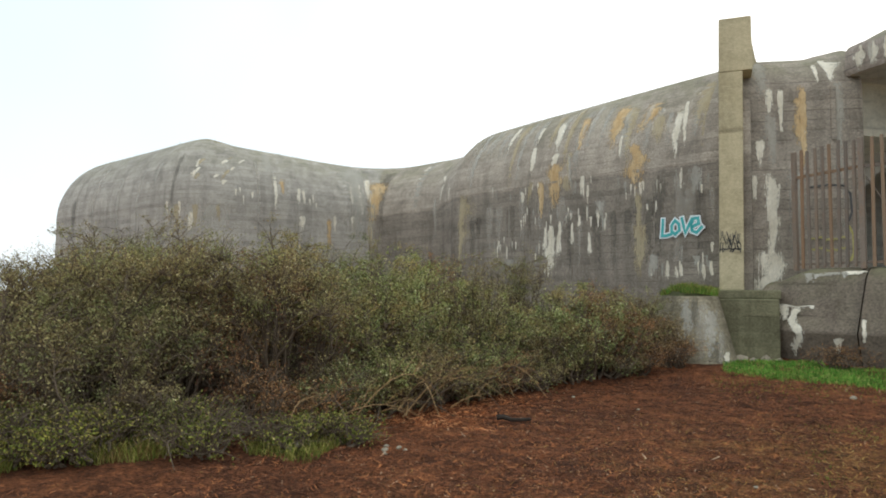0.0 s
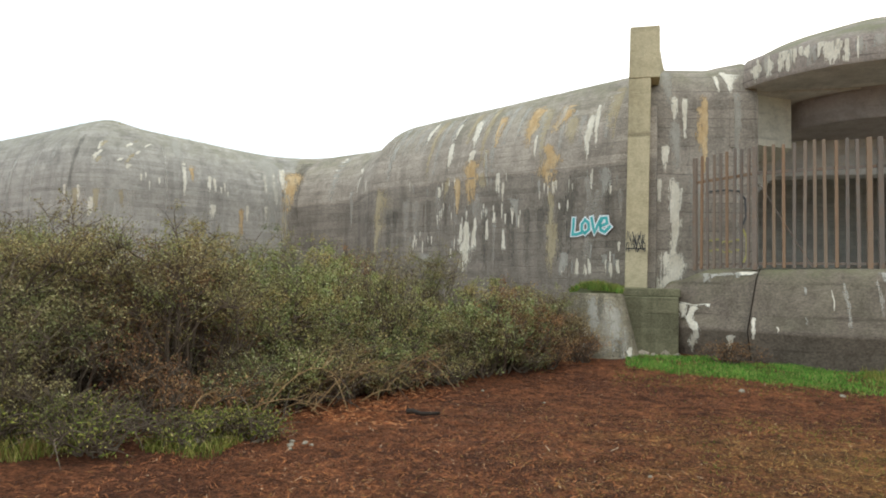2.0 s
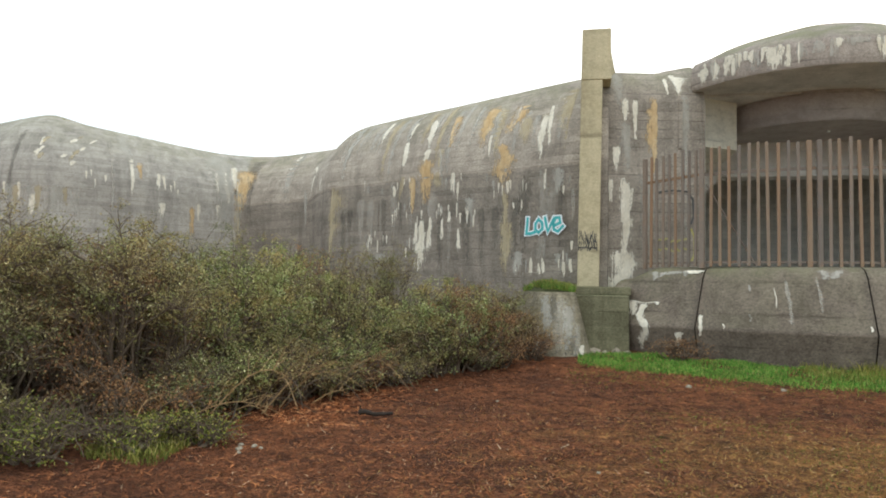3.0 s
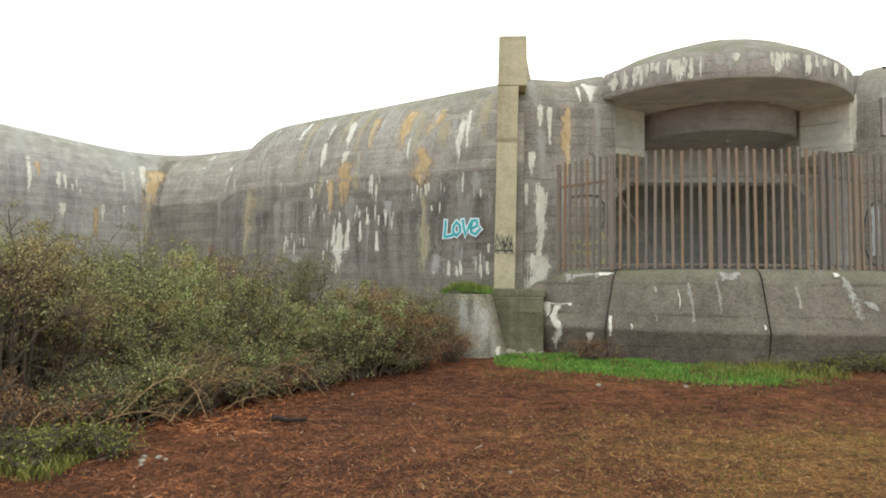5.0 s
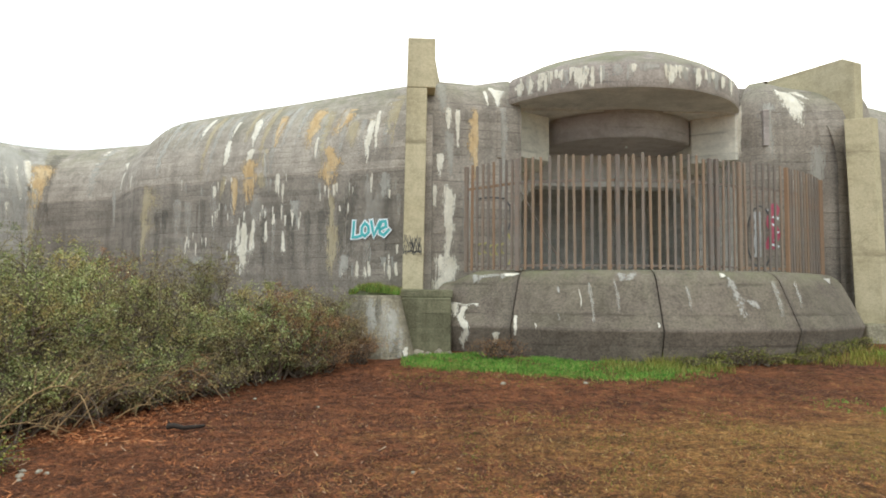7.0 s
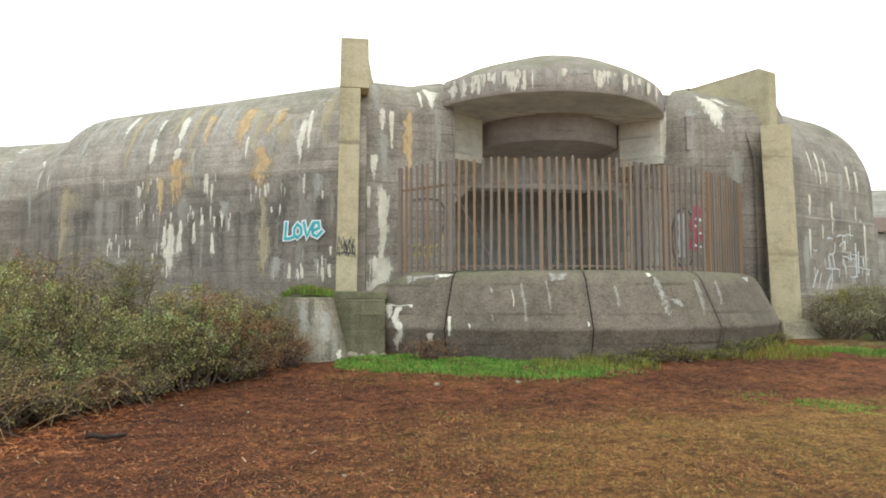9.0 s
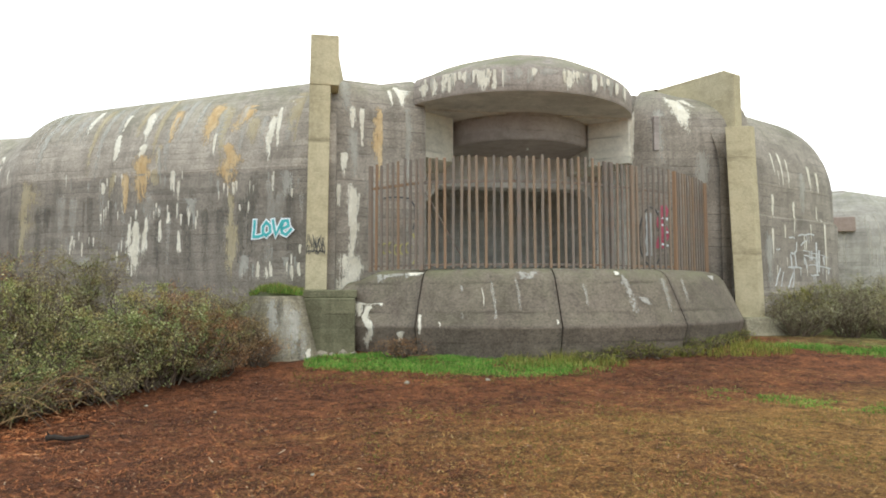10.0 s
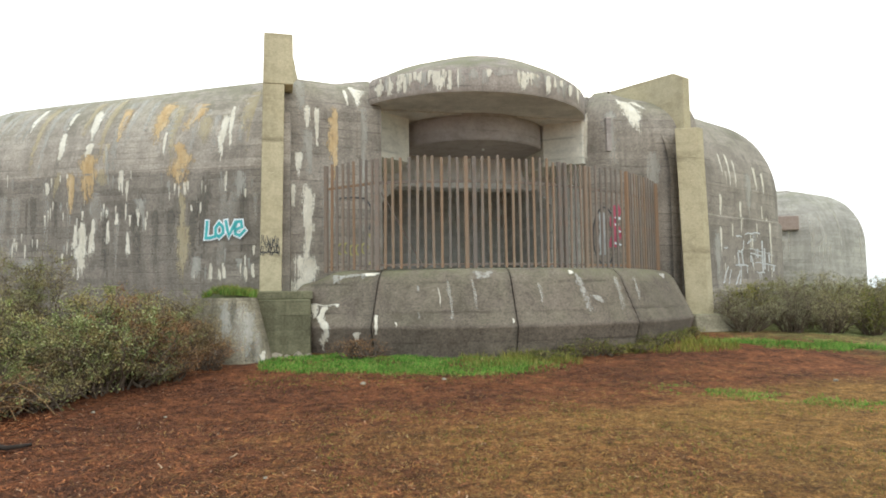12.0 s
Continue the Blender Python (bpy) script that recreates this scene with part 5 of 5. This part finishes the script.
for k in range(22):
    x, z = -0.08 + 0.38 * (k % 11) / 10, (2.62, 2.8)[k // 11] + scrawl.uniform(-0.06, 0.06)
    ribbon("line", [(x, 15.845, z + 0.12), (x + scrawl.uniform(-0.03, 0.03), 15.845, z), (x + scrawl.uniform(-0.06, 0.06), 15.845, z - 0.1)], scrawl.uniform(0.012, 0.026), M_BLACK, tag)
ribbon("line", [(-0.1 + 0.06 * k, 15.845, 2.56 + 0.02 * (k % 2)) for k in range(8)], 0.03, M_BLACK, tag)

# ---------------------------------------------------------------- apron crusts
def apron_place(x, z):
    """The front of the apron at x and height z."""
    h, bulge = 4.85, 2.45
    r = (h * h + bulge * bulge) / (2 * bulge)
    cx, cy = 5.6, 16.0 + r - bulge
    rows = [(-0.4, 0.4), (-0.55, 0.86), (-0.53, 0.95), (-0.3, 1.42), (-0.13, 1.75), (-0.05, 1.9), (0.04, 2.0), (0.16, 2.08)]
    off = rows[0][0]
    for (o0, z0), (o1, z1) in zip(rows, rows[1:]):
        if z0 <= z <= z1:
            off = o0 + (o1 - o0) * (z - z0) / (z1 - z0)
    rr = r - off + 0.03
    a = math.asin((x - cx) / rr)
    return Vector((x, cy - rr * math.cos(a), z + 0.01))


def apron_run(pts, wide, material=None):
    verts, faces = [], []
    fine = []
    for (x0, z0), (x1, z1) in zip(pts, pts[1:]):
        fine += [(x0 + (x1 - x0) * k / 6, z0 + (z1 - z0) * k / 6) for k in range(6)]
    for i, (x, z) in enumerate(fine):
        w = wide * 0.85 * (0.9 + 0.6 * noise.noise(Vector((x * 8, z * 8, 1))))
        verts += [tuple(apron_place(x - w, z)), tuple(apron_place(x + w, z))]
    for i in range(len(fine) - 1):
        faces.append((2 * i, 2 * i + 1, 2 * i + 3, 2 * i + 2))
    uvs = [(i % 2, i / len(verts)) for i in range(len(verts))]
    with_uv(soup("lime_run", verts, faces, material or M_LIME, bunker), uvs)


apron_run([(1.3, 1.36), (1.15, 1.1), (1.28, 0.8), (1.2, 0.5), (1.22, 0.36)], 0.14)
apron_run([(1.02, 1.38), (1.06, 1.2), (1.02, 1.05)], 0.12)
apron_run([(1.0, 1.4), (1.25, 1.34), (1.5, 1.38), (1.52, 1.3)], 0.1)
apron_run([(1.86, 0.8), (1.86, 0.6), (1.9, 0.38)], 0.11)
apron_run([(2.24, 1.15), (2.22, 0.66)], 0.06)
apron_run([(6.55, 2.0), (6.62, 1.7), (6.72, 1.05)], 0.15, M_GREY)
apron_run([(6.9, 1.5), (7.1, 1.3)], 0.2, M_GREY)
apron_run([(4.6, 2.04), (4.5, 1.85)], 0.16, M_GREY)
apron_run([(1.9, 2.02), (1.7, 1.93)], 0.3, M_GREY)
for x, z0, z1, wide, stuff in ((1.5, 2.02, 1.8, 0.14, M_GREY), (2.05, 2.03, 1.9, 0.16, M_GREY), (2.2, 2.04, 1.96, 0.2, M_LIME), (4.35, 2.04, 1.85, 0.12, M_GREY), (6.45, 2.05, 1.95, 0.12, M_LIME),
                               (3.5, 1.7, 1.3, 0.016, M_LIME), (3.05, 1.2, 1.05, 0.025, M_GREY), (3.1, 1.75, 1.6, 0.04, M_GREY), (4.9, 1.05, 0.95, 0.03, M_LIME), (4.2, 1.9, 1.2, 0.05, M_FAINT),
                               (3.7, 1.9, 0.9, 0.06, M_FAINT), (5.6, 1.8, 1.2, 0.06, M_FAINT), (7.6, 1.9, 1.1, 0.12, M_FAINT), (8.2, 1.9, 1.3, 0.1, M_FAINT), (2.6, 1.0, 0.88, 0.025, M_LIME)):
    apron_run([(x, z0), (x + 0.02, (z0 + z1) / 2), (x - 0.01, z1)], wide, stuff)

# a small lamp fitting under the canopy
bm = bmesh.new()
bmesh.ops.create_cone(bm, segments=10, radius1=0.035, radius2=0.02, depth=0.14, cap_ends=True, matrix=Matrix.Translation((6.0, 18.3, 5.72)))
bmesh.ops.create_cone(bm, segments=6, radius1=0.008, radius2=0.008, depth=0.66, cap_ends=True, matrix=Matrix.Translation((6.0, 18.3, 6.09)))
tagged(part("lamp_holder", bm, M_WHITE), "small white lamp holder hanging from the canopy", "lamp holder")

# ---------------------------------------------------------------- ground cover
M_CHIP = leaf_material("wood_chips", [(0.0, (0.045, 0.025, 0.016)), (0.45, (0.15, 0.062, 0.032)), (0.75, (0.3, 0.105, 0.042)), (0.96, (0.44, 0.175, 0.068)), (1.0, (0.52, 0.38, 0.26))])
M_STRAW = leaf_material("straw_bits", [(0.0, (0.08, 0.04, 0.016)), (0.5, (0.28, 0.14, 0.042)), (0.85, (0.44, 0.265, 0.08)), (1.0, (0.55, 0.4, 0.18))])


def litter(name, n, spot, long, wide, material, label, seed, tilt=0.25):
    """Slivers lying on the ground; spot(rng) gives a place or None."""
    rng = random.Random(seed)
    verts, faces = [], []
    while len(faces) < n:
        p = spot(rng)
        if p is None:
            continue
        x, y = p
        z = ground_z(x, y) + 0.006
        a = rng.uniform(0, 6.283)
        ln, w = rng.uniform(*long) / 2, rng.uniform(*wide) / 2
        t = rng.uniform(-tilt, tilt)
        c, s = math.cos(a), math.sin(a)
        b = len(verts)
        up = abs(ln * t)
        verts += [(x - c * ln - s * w, y - s * ln + c * w, z + up - ln * t), (x - c * ln + s * w, y - s * ln - c * w, z + up - ln * t + w * 0.5),
                  (x + c * ln + s * w * 0.4, y + s * ln - c * w * 0.4, z + up + ln * t + w * 0.5), (x + c * ln - s * w * 0.4, y + s * ln + c * w * 0.4, z + up + ln * t)]
        faces.append((b, b + 1, b + 2, b + 3))
    return tagged(soup(name, verts, faces, material), label, "litter", "", "stuff")


def open_ground(rng, bias):
    if rng.random() < 0.2:
        d, a = 9.5 * math.sqrt(rng.random()), rng.uniform(-math.pi, math.pi)
    else:
        d = 1.6 + 13.1 * rng.random() ** 1.25
        a = radians(max(-85, min(85, rng.gauss(0, 1) * 14 + rng.uniform(-45, 43))))
    x, y = d * math.sin(a), d * math.cos(a)
    if x < -4.3 + max(0, y - 8) * 0.55 - max(0, 5 - y) * 0.9 or y > 13.4 - 0.02 * x:
        return None
    right = 1 / (1 + math.exp(-(x - 1.9 - 2.0 * max(0.0, y - 9.0) + 1.5 * noise.noise(Vector((x * 0.4, y * 0.4, 5)))) * 0.7))
    return (x, y) if rng.random() < (right if bias else 1.05 - right * 0.9) else None


litter("bark_bits", 26000, lambda r: open_ground(r, False), (0.02, 0.085), (0.004, 0.012), M_CHIP, "larger reddish bark and wood chips on the ground", 4, 0.5)
litter("wood_chips", 80000, lambda r: open_ground(r, False), (0.01, 0.05), (0.003, 0.009), M_CHIP, "damp reddish wood chips strewn over the ground", 1, 0.55)
litter("straw_stalks", 9000, lambda r: open_ground(r, True), (0.02, 0.08), (0.0015, 0.0035), M_STRAW, "longer straw stalks lying on the ground", 5, 0.5)
litter("dry_straw", 90000, lambda r: open_ground(r, True), (0.012, 0.055), (0.002, 0.005), M_STRAW, "short trampled straw-coloured grass litter", 2, 0.7)
M_ORANGE = leaf_material("orange_chips", [(0.0, (0.25, 0.08, 0.03)), (0.5, (0.4, 0.15, 0.06)), (1.0, (0.55, 0.3, 0.16))])
litter("orange_chips", 2600, lambda r: (r.gauss(-3.4, 0.45), r.uniform(7.4, 10.2)), (0.02, 0.09), (0.004, 0.013), M_ORANGE, "fresh orange wood chips by the bushes", 3)


def grass(name, n, spot, tall, material, label, seed, base=None):
    """Upright bent blades."""
    rng = random.Random(seed)
    verts, faces = [], []
    while len(faces) < 2 * n:
        p = spot(rng)
        if p is None:
            continue
        x, y = p
        z = (base(x, y) if base else ground_z(x, y)) - 0.01
        a = rng.uniform(0, 6.283)
        h, w = rng.uniform(*tall), rng.uniform(0.0022, 0.005)
        c, s = math.cos(a), math.sin(a)
        lx, ly = rng.gauss(0, 0.35) * h, rng.gauss(0, 0.35) * h
        b = len(verts)
        verts += [(x - c * w, y - s * w, z), (x + c * w, y + s * w, z), (x + lx * 0.4 + c * w, y + ly * 0.4 + s * w, z + h * 0.6), (x + lx * 0.4 - c * w, y + ly * 0.4 - s * w, z + h * 0.6), (x + lx, y + ly, z + h)]
        faces += [(b, b + 1, b + 2, b + 3), (b + 3, b + 2, b + 4)]
    return tagged(soup(name, verts, faces, material), label, "grass", "", "stuff")


def strip_spot(rng):
    x = rng.uniform(-0.1, 5.6)
    low = 12.75 - 1.25 * math.sin(min(1, max(0, x / 4.8)) * 1.9) + 0.2 * noise.noise(Vector((x * 2, 0, 0)))
    y = rng.uniform(low, 14.4 if x < 1.6 else 13.8)
    edge = min(1.0, (y - low) / 0.5) * min(1.0, (x + 0.3) / 0.6) * min(1.0, max(0.0, (5.7 - x) / 1.2))
    return (x, y) if rng.random() < edge * (0.35 + 0.65 * (noise.noise(Vector((x * 1.5, y * 1.5, 7))) > -0.2)) else None


def patch(x0, x1, y0, y1, cut):
    def spot(rng):
        x, y = rng.uniform(x0, x1), rng.uniform(y0, y1)
        e = 1 - max(abs(2 * (x - x0) / (x1 - x0) - 1), abs(2 * (y - y0) / (y1 - y0) - 1))
        return (x, y) if noise.noise(Vector((x * 1.1, y * 1.1, 11))) > cut - e * 0.5 else None
    return spot


grass("grass_strip", 30000, strip_spot, (0.015, 0.085), M_GRASS, "bright green grass along the foot of the apron", 31)
def hedge_foot(rng):
    s = rng.random()
    x, y = 9.9 + 4.6 * s + rng.gauss(0, 0.25), 13.75 - 2.1 * s + rng.gauss(0, 0.28)
    return (x, y) if noise.noise(Vector((x * 1.3, y * 1.3, 2))) > -0.25 else None


grass("grass_patch", 9000, hedge_foot, (0.02, 0.1), M_GRASS, "green grass patch beside the pier footing", 32)


def worn_line(rng):
    s = rng.random()
    x, y = 6.45 + 1.75 * s + rng.gauss(0, 0.26), 9.85 - 2.6 * s + rng.gauss(0, 0.24)
    return (x, y) if noise.noise(Vector((x * 1.6, y * 1.6, 4))) > -0.2 else None


grass("grass_patch", 1900, worn_line, (0.02, 0.06), M_GRASS, "thin green grass on trampled ground", 33)


def hump(x, y):
    """The low earth cushion on top of the buttress."""
    return 1.55 + 0.15 * math.exp(-((x + 0.75) / 0.5) ** 2 - ((y - 15.2) / 0.8) ** 2) + 0.03 * noise.noise(Vector((x * 4, y * 4, 0)))


def cushion_edge(y):
    """The left-hand edge of the buttress top."""
    return -0.98 - 0.7 * (y - 14.66) / 2.24 + 0.06


cushion = []
for j in range(13):
    y = 14.5 + 0.14 * j
    for i in range(16):
        x = cushion_edge(y) + (-0.14 - cushion_edge(y)) * i / 15
        cushion.append((x, y, 1.54 if i in (0, 15) or j in (0, 12) else hump(x, y)))
tagged(soup("earth_cushion", cushion, [(j * 16 + i, j * 16 + i + 1, j * 16 + i + 17, j * 16 + i + 16) for j in range(12) for i in range(15)],
            plain("mossy_earth", (0.05, 0.055, 0.02), (0.11, 0.11, 0.045), 9), None, "", True), "mossy earth cushion lying on the buttress", "earth", "", "structure")


def mound(rng):
    x, y = rng.uniform(-1.55, -0.15), rng.uniform(14.4, 16.2)
    return (x, y) if cushion_edge(y) < x < -0.16 and noise.noise(Vector((x * 3, y * 2, 6))) > -0.25 else None


grass("weed_tuft", 2600, mound, (0.02, 0.2), M_WEED, "yellowing grass growing on the buttress top", 45, hump)
grass("grass_tuft", 3200, mound, (0.02, 0.16), M_GRASS, "green grass growing on the buttress top", 34, hump)
grass("tall_weeds", 5200, patch(-7.8, -5.0, 3.6, 5.4, 0.15), (0.03, 0.22), M_WEED, "long yellow-green grass beside the bushes", 35)
grass("tawny_grass", 1600, patch(-7.6, -5.0, 3.6, 5.4, 0.25), (0.04, 0.22), M_DRY, "dry tawny grass beside the bushes", 43)
grass("dry_tufts", 1500, patch(-4.7, -3.5, 5.4, 6.5, 0.2), (0.03, 0.16), M_WEED, "grass tufts by the bushes", 36)
grass("yellow_grass", 2600, lambda r: (r.uniform(3.8, 6.0), r.uniform(12.2, 13.6)), (0.04, 0.2), M_WEED, "yellowing grass at the apron foot", 38)
grass("grass_edge", 2200, lambda r: (r.uniform(-0.3, 5.0), r.gauss(11.9, 0.5)), (0.015, 0.05), M_WEED, "short yellowing grass at the edge of the chips", 39)
grass("thin_grass", 9000, patch(0.6, 8.5, 2.6, 9.5, 0.25), (0.01, 0.04), M_WEED, "thin trodden grass between the chips", 41)
grass("apron_weeds", 2600, patch(4.6, 10.6, 12.7, 14.2, 0.15), (0.06, 0.3), M_WEED, "sparse weeds along the apron foot", 37)


def branch(x, y, turn, size, seed, material, label):
    """A bare fallen branch with forks, arching over the ground."""
    rng = random.Random(seed)
    d = Vector((math.cos(turn), math.sin(turn), 0))
    side = Vector((-d.y, d.x, 0))
    b = thing("dead_branch", (x, y, ground_z(x, y)), label, "branch", "dead branches")
    rise = size * rng.uniform(0.2, 0.5)
    pts = [d * size * s + side * 0.18 * size * math.sin(s * 2.6 + seed) + Vector((0, 0, 0.02 + rise * math.sin(s * math.pi * 0.9))) for s in (0, 0.12, 0.25, 0.38, 0.5, 0.62, 0.75, 0.88, 1.0)]

    def limb(name, line, r0, r1, sides):
        verts, faces = [], []
        tube(verts, faces, line, r0, r1, sides)
        soup(name, [tuple(v) for v in verts], faces, material, b)

    limb("stem", pts, 0.009, 0.003, 6)
    for k in range(7):
        p = pts[rng.randrange(2, 7)]
        q = p + (d * rng.uniform(0.1, 0.4) + side * rng.uniform(-0.4, 0.4) + Vector((0, 0, rng.uniform(-0.05, 0.35)))) * size
        q.z = max(0.02, q.z)
        limb("twig", [p, p.lerp(q, 0.5) + Vector((0, 0, 0.07 * size)), q], 0.004, 0.0015, 5)
    return b


branch_rng = random.Random(9)
for k in range(40):
    s = k / 25
    if k < 26:
        x, y = -4.5 + 1.2 * s + branch_rng.gauss(0, 0.14), 6.5 + 3.2 * s + branch_rng.gauss(0, 0.2)
    else:
        x, y = -5.0 + branch_rng.gauss(0, 0.3), 5.35 + branch_rng.gauss(0, 0.22)
    branch(x, y, branch_rng.uniform(-1.2, 2.6), branch_rng.uniform(0.5, 1.3 if k < 26 else 0.9), 50 + k, M_CANE if k % 3 and k < 26 else M_TWIG, "pale bare branch arching out of the thicket")

verts, faces = [], []
tube(verts, faces, [Vector(p) for p in ((-2.74, 8.1, 0.05), (-2.66, 8.12, 0.06), (-2.54, 8.11, 0.035), (-2.42, 8.13, 0.045), (-2.32, 8.16, 0.05))], 0.035, 0.018, 8)
tube(verts, faces, [Vector(p) for p in ((-2.7, 8.12, 0.06), (-2.73, 8.11, 0.12))], 0.02, 0.008, 6)
tagged(soup("log", [tuple(v) for v in verts], faces, plain("charred_wood", (0.022, 0.016, 0.012), (0.06, 0.045, 0.034), 25, 0.95, 0.8), None, "", True), "short dark charred log lying on the chips", "log")

M_STONE = plain("pale_stone", (0.2, 0.17, 0.12), (0.36, 0.31, 0.23), 14)


def stone(x, y, r, seed):
    rng = random.Random(seed)
    bm = bmesh.new()
    bmesh.ops.create_icosphere(bm, subdivisions=1 if r > 0.09 else 2, radius=r)
    for v in bm.verts:
        v.co *= 1 + 0.6 * noise.noise(v.co / r + Vector((seed, 0, 0)))
        v.co.z *= 0.7
    ob = part("stone", bm, M_STONE)
    ob.location = (x, y, ground_z(x, y) + r * 0.2)
    ob.rotation_euler = (0, 0, rng.uniform(0, 6))
    return tagged(ob, "small pale stone lying on the chips", "stone", "stones")


for k, (x, y, r) in enumerate([(-4.15, 5.8, 0.07), (-3.3, 6.15, 0.035), (-3.2, 6.25, 0.03), (-3.36, 6.3, 0.03), (-3.1, 6.2, 0.025), (-3.25, 6.05, 0.025), (0.22, 14.5, 0.14), (0.68, 14.55, 0.13),
                               (0.45, 14.4, 0.1), (0.9, 14.45, 0.08), (1.6, 11.2, 0.05), (3.0, 11.3, 0.04), (0.1, 6.2, 0.02), (1.9, 5.0, 0.018), (-1.2, 9.6, 0.02), (-2.2, 10.2, 0.03), (9.4, 9.6, 0.04)]):
    stone(x, y, r, k)


# little plants along the roof edge
tufts_rng = random.Random(61)
verts, faces = [], []
for k in range(2600):
    i = tufts_rng.randrange(4, len(LEFT) - 2)
    if noise.noise(Vector((LEFT[i].x * 0.9, LEFT[i].y * 0.9, 4))) < 0.2:
        continue
    off = tufts_rng.uniform(1.5, 2.25)
    p = LEFT[i].lerp(LEFT[i + 1], tufts_rng.random())
    z = JOINT + (left_roof(p) - JOINT) * math.sqrt(1 - (1 - off / ROUND) ** 2) - 0.03
    p = p + inward(LEFT[i:i + 2])[0] * off
    h = tufts_rng.uniform(0.04, 0.15)
    a = tufts_rng.uniform(0, 6.28)
    c, w = math.cos(a) * 0.008, math.sin(a) * 0.008
    b = len(verts)
    verts += [(p.x - c, p.y - w, z), (p.x + c, p.y + w, z), (p.x + tufts_rng.gauss(0, 0.04), p.y + tufts_rng.gauss(0, 0.04), z + h)]
    faces.append((b, b + 1, b + 2))
tagged(soup("roof_plants", verts, faces, M_WEED), "sparse moss and grass on the roof edge", "grass", "", "stuff")

# Raised reddish block added in place of a recessed niche opening.
bm = bmesh.new()
box(bm, (-0.45, -0.1, -0.3), (0.45, 0.12, 0.3), 0.03)
niche_box = part("niche_block", bm, plain("niche_reddish", (0.3, 0.22, 0.18), (0.4, 0.31, 0.26), 9), bunker, "small reddish-brown block drawn in place of a niche in the rear wall")
niche_box.matrix_local = Matrix.Translation((21.35, 24.22, 4.35)) @ Matrix.Rotation(math.atan2(-2.0, 3.5), 4, "Z")
for k in range(14):
    streak(SKIN_FAR, streak_rng.uniform(19.6, 26.3), streak_rng.uniform(3.4, 5.2), streak_rng.uniform(1.8, 3.2), streak_rng.uniform(0.1, 0.4), M_FAINT, far_wall)


# weeds along the foot of the apron and pale runs on the buttress
foot_rng = random.Random(15)
for k in range(9):
    x = 5.4 + 0.6 * k + foot_rng.gauss(0, 0.1)
    p = apron_place(x, 0.4)
    bush(x, p.y - 0.22, foot_rng.uniform(0.22, 0.34), foot_rng.uniform(0.12, 0.34), "weed", 950 + k, 700, 9)


def buttress_run(x, z0, z1, wide, material):
    verts, faces, uvs = [], [], []
    for k in range(7):
        s = k / 6
        z = z0 + (z1 - z0) * s
        cx, rx, cy, ry = (a + (b - a) * z / 1.55 for a, b in zip(BUTT_FOOT, BUTT_TOP))
        for j in (-1, 0, 1):
            px = x + wide / 2 * j + 0.03 * noise.noise(Vector((x * 5, z * 3, 0)))
            side = max(-0.95, min(0.95, (px - cx) / rx))
            verts.append((cx + rx * side, cy - ry * math.sqrt(1 - side * side) - 0.014, z))
            uvs.append(((j + 1) / 2, s))
    for k in range(6):
        for j in range(2):
            a = k * 3 + j
            faces.append((a, a + 3, a + 4, a + 1))
    with_uv(soup("lime_run", verts, faces, material, bunker), uvs)


for row in [(-0.75, 1.5, 0.5, 0.3, M_GREY), (-0.45, 1.45, 0.3, 0.4, M_FAINT), (-0.3, 1.3, 0.4, 0.3, M_GREY), (-0.12, 0.9, 0.2, 0.2, M_FAINT), (-0.9, 0.85, 0.35, 0.16, M_LIME), (-0.03, 0.5, 0.1, 0.12, M_LIME), (-0.6, 1.5, 1.0, 0.5, M_DARK), (-0.2, 0.7, 0.1, 0.4, M_DARK)]:
    buttress_run(*row)
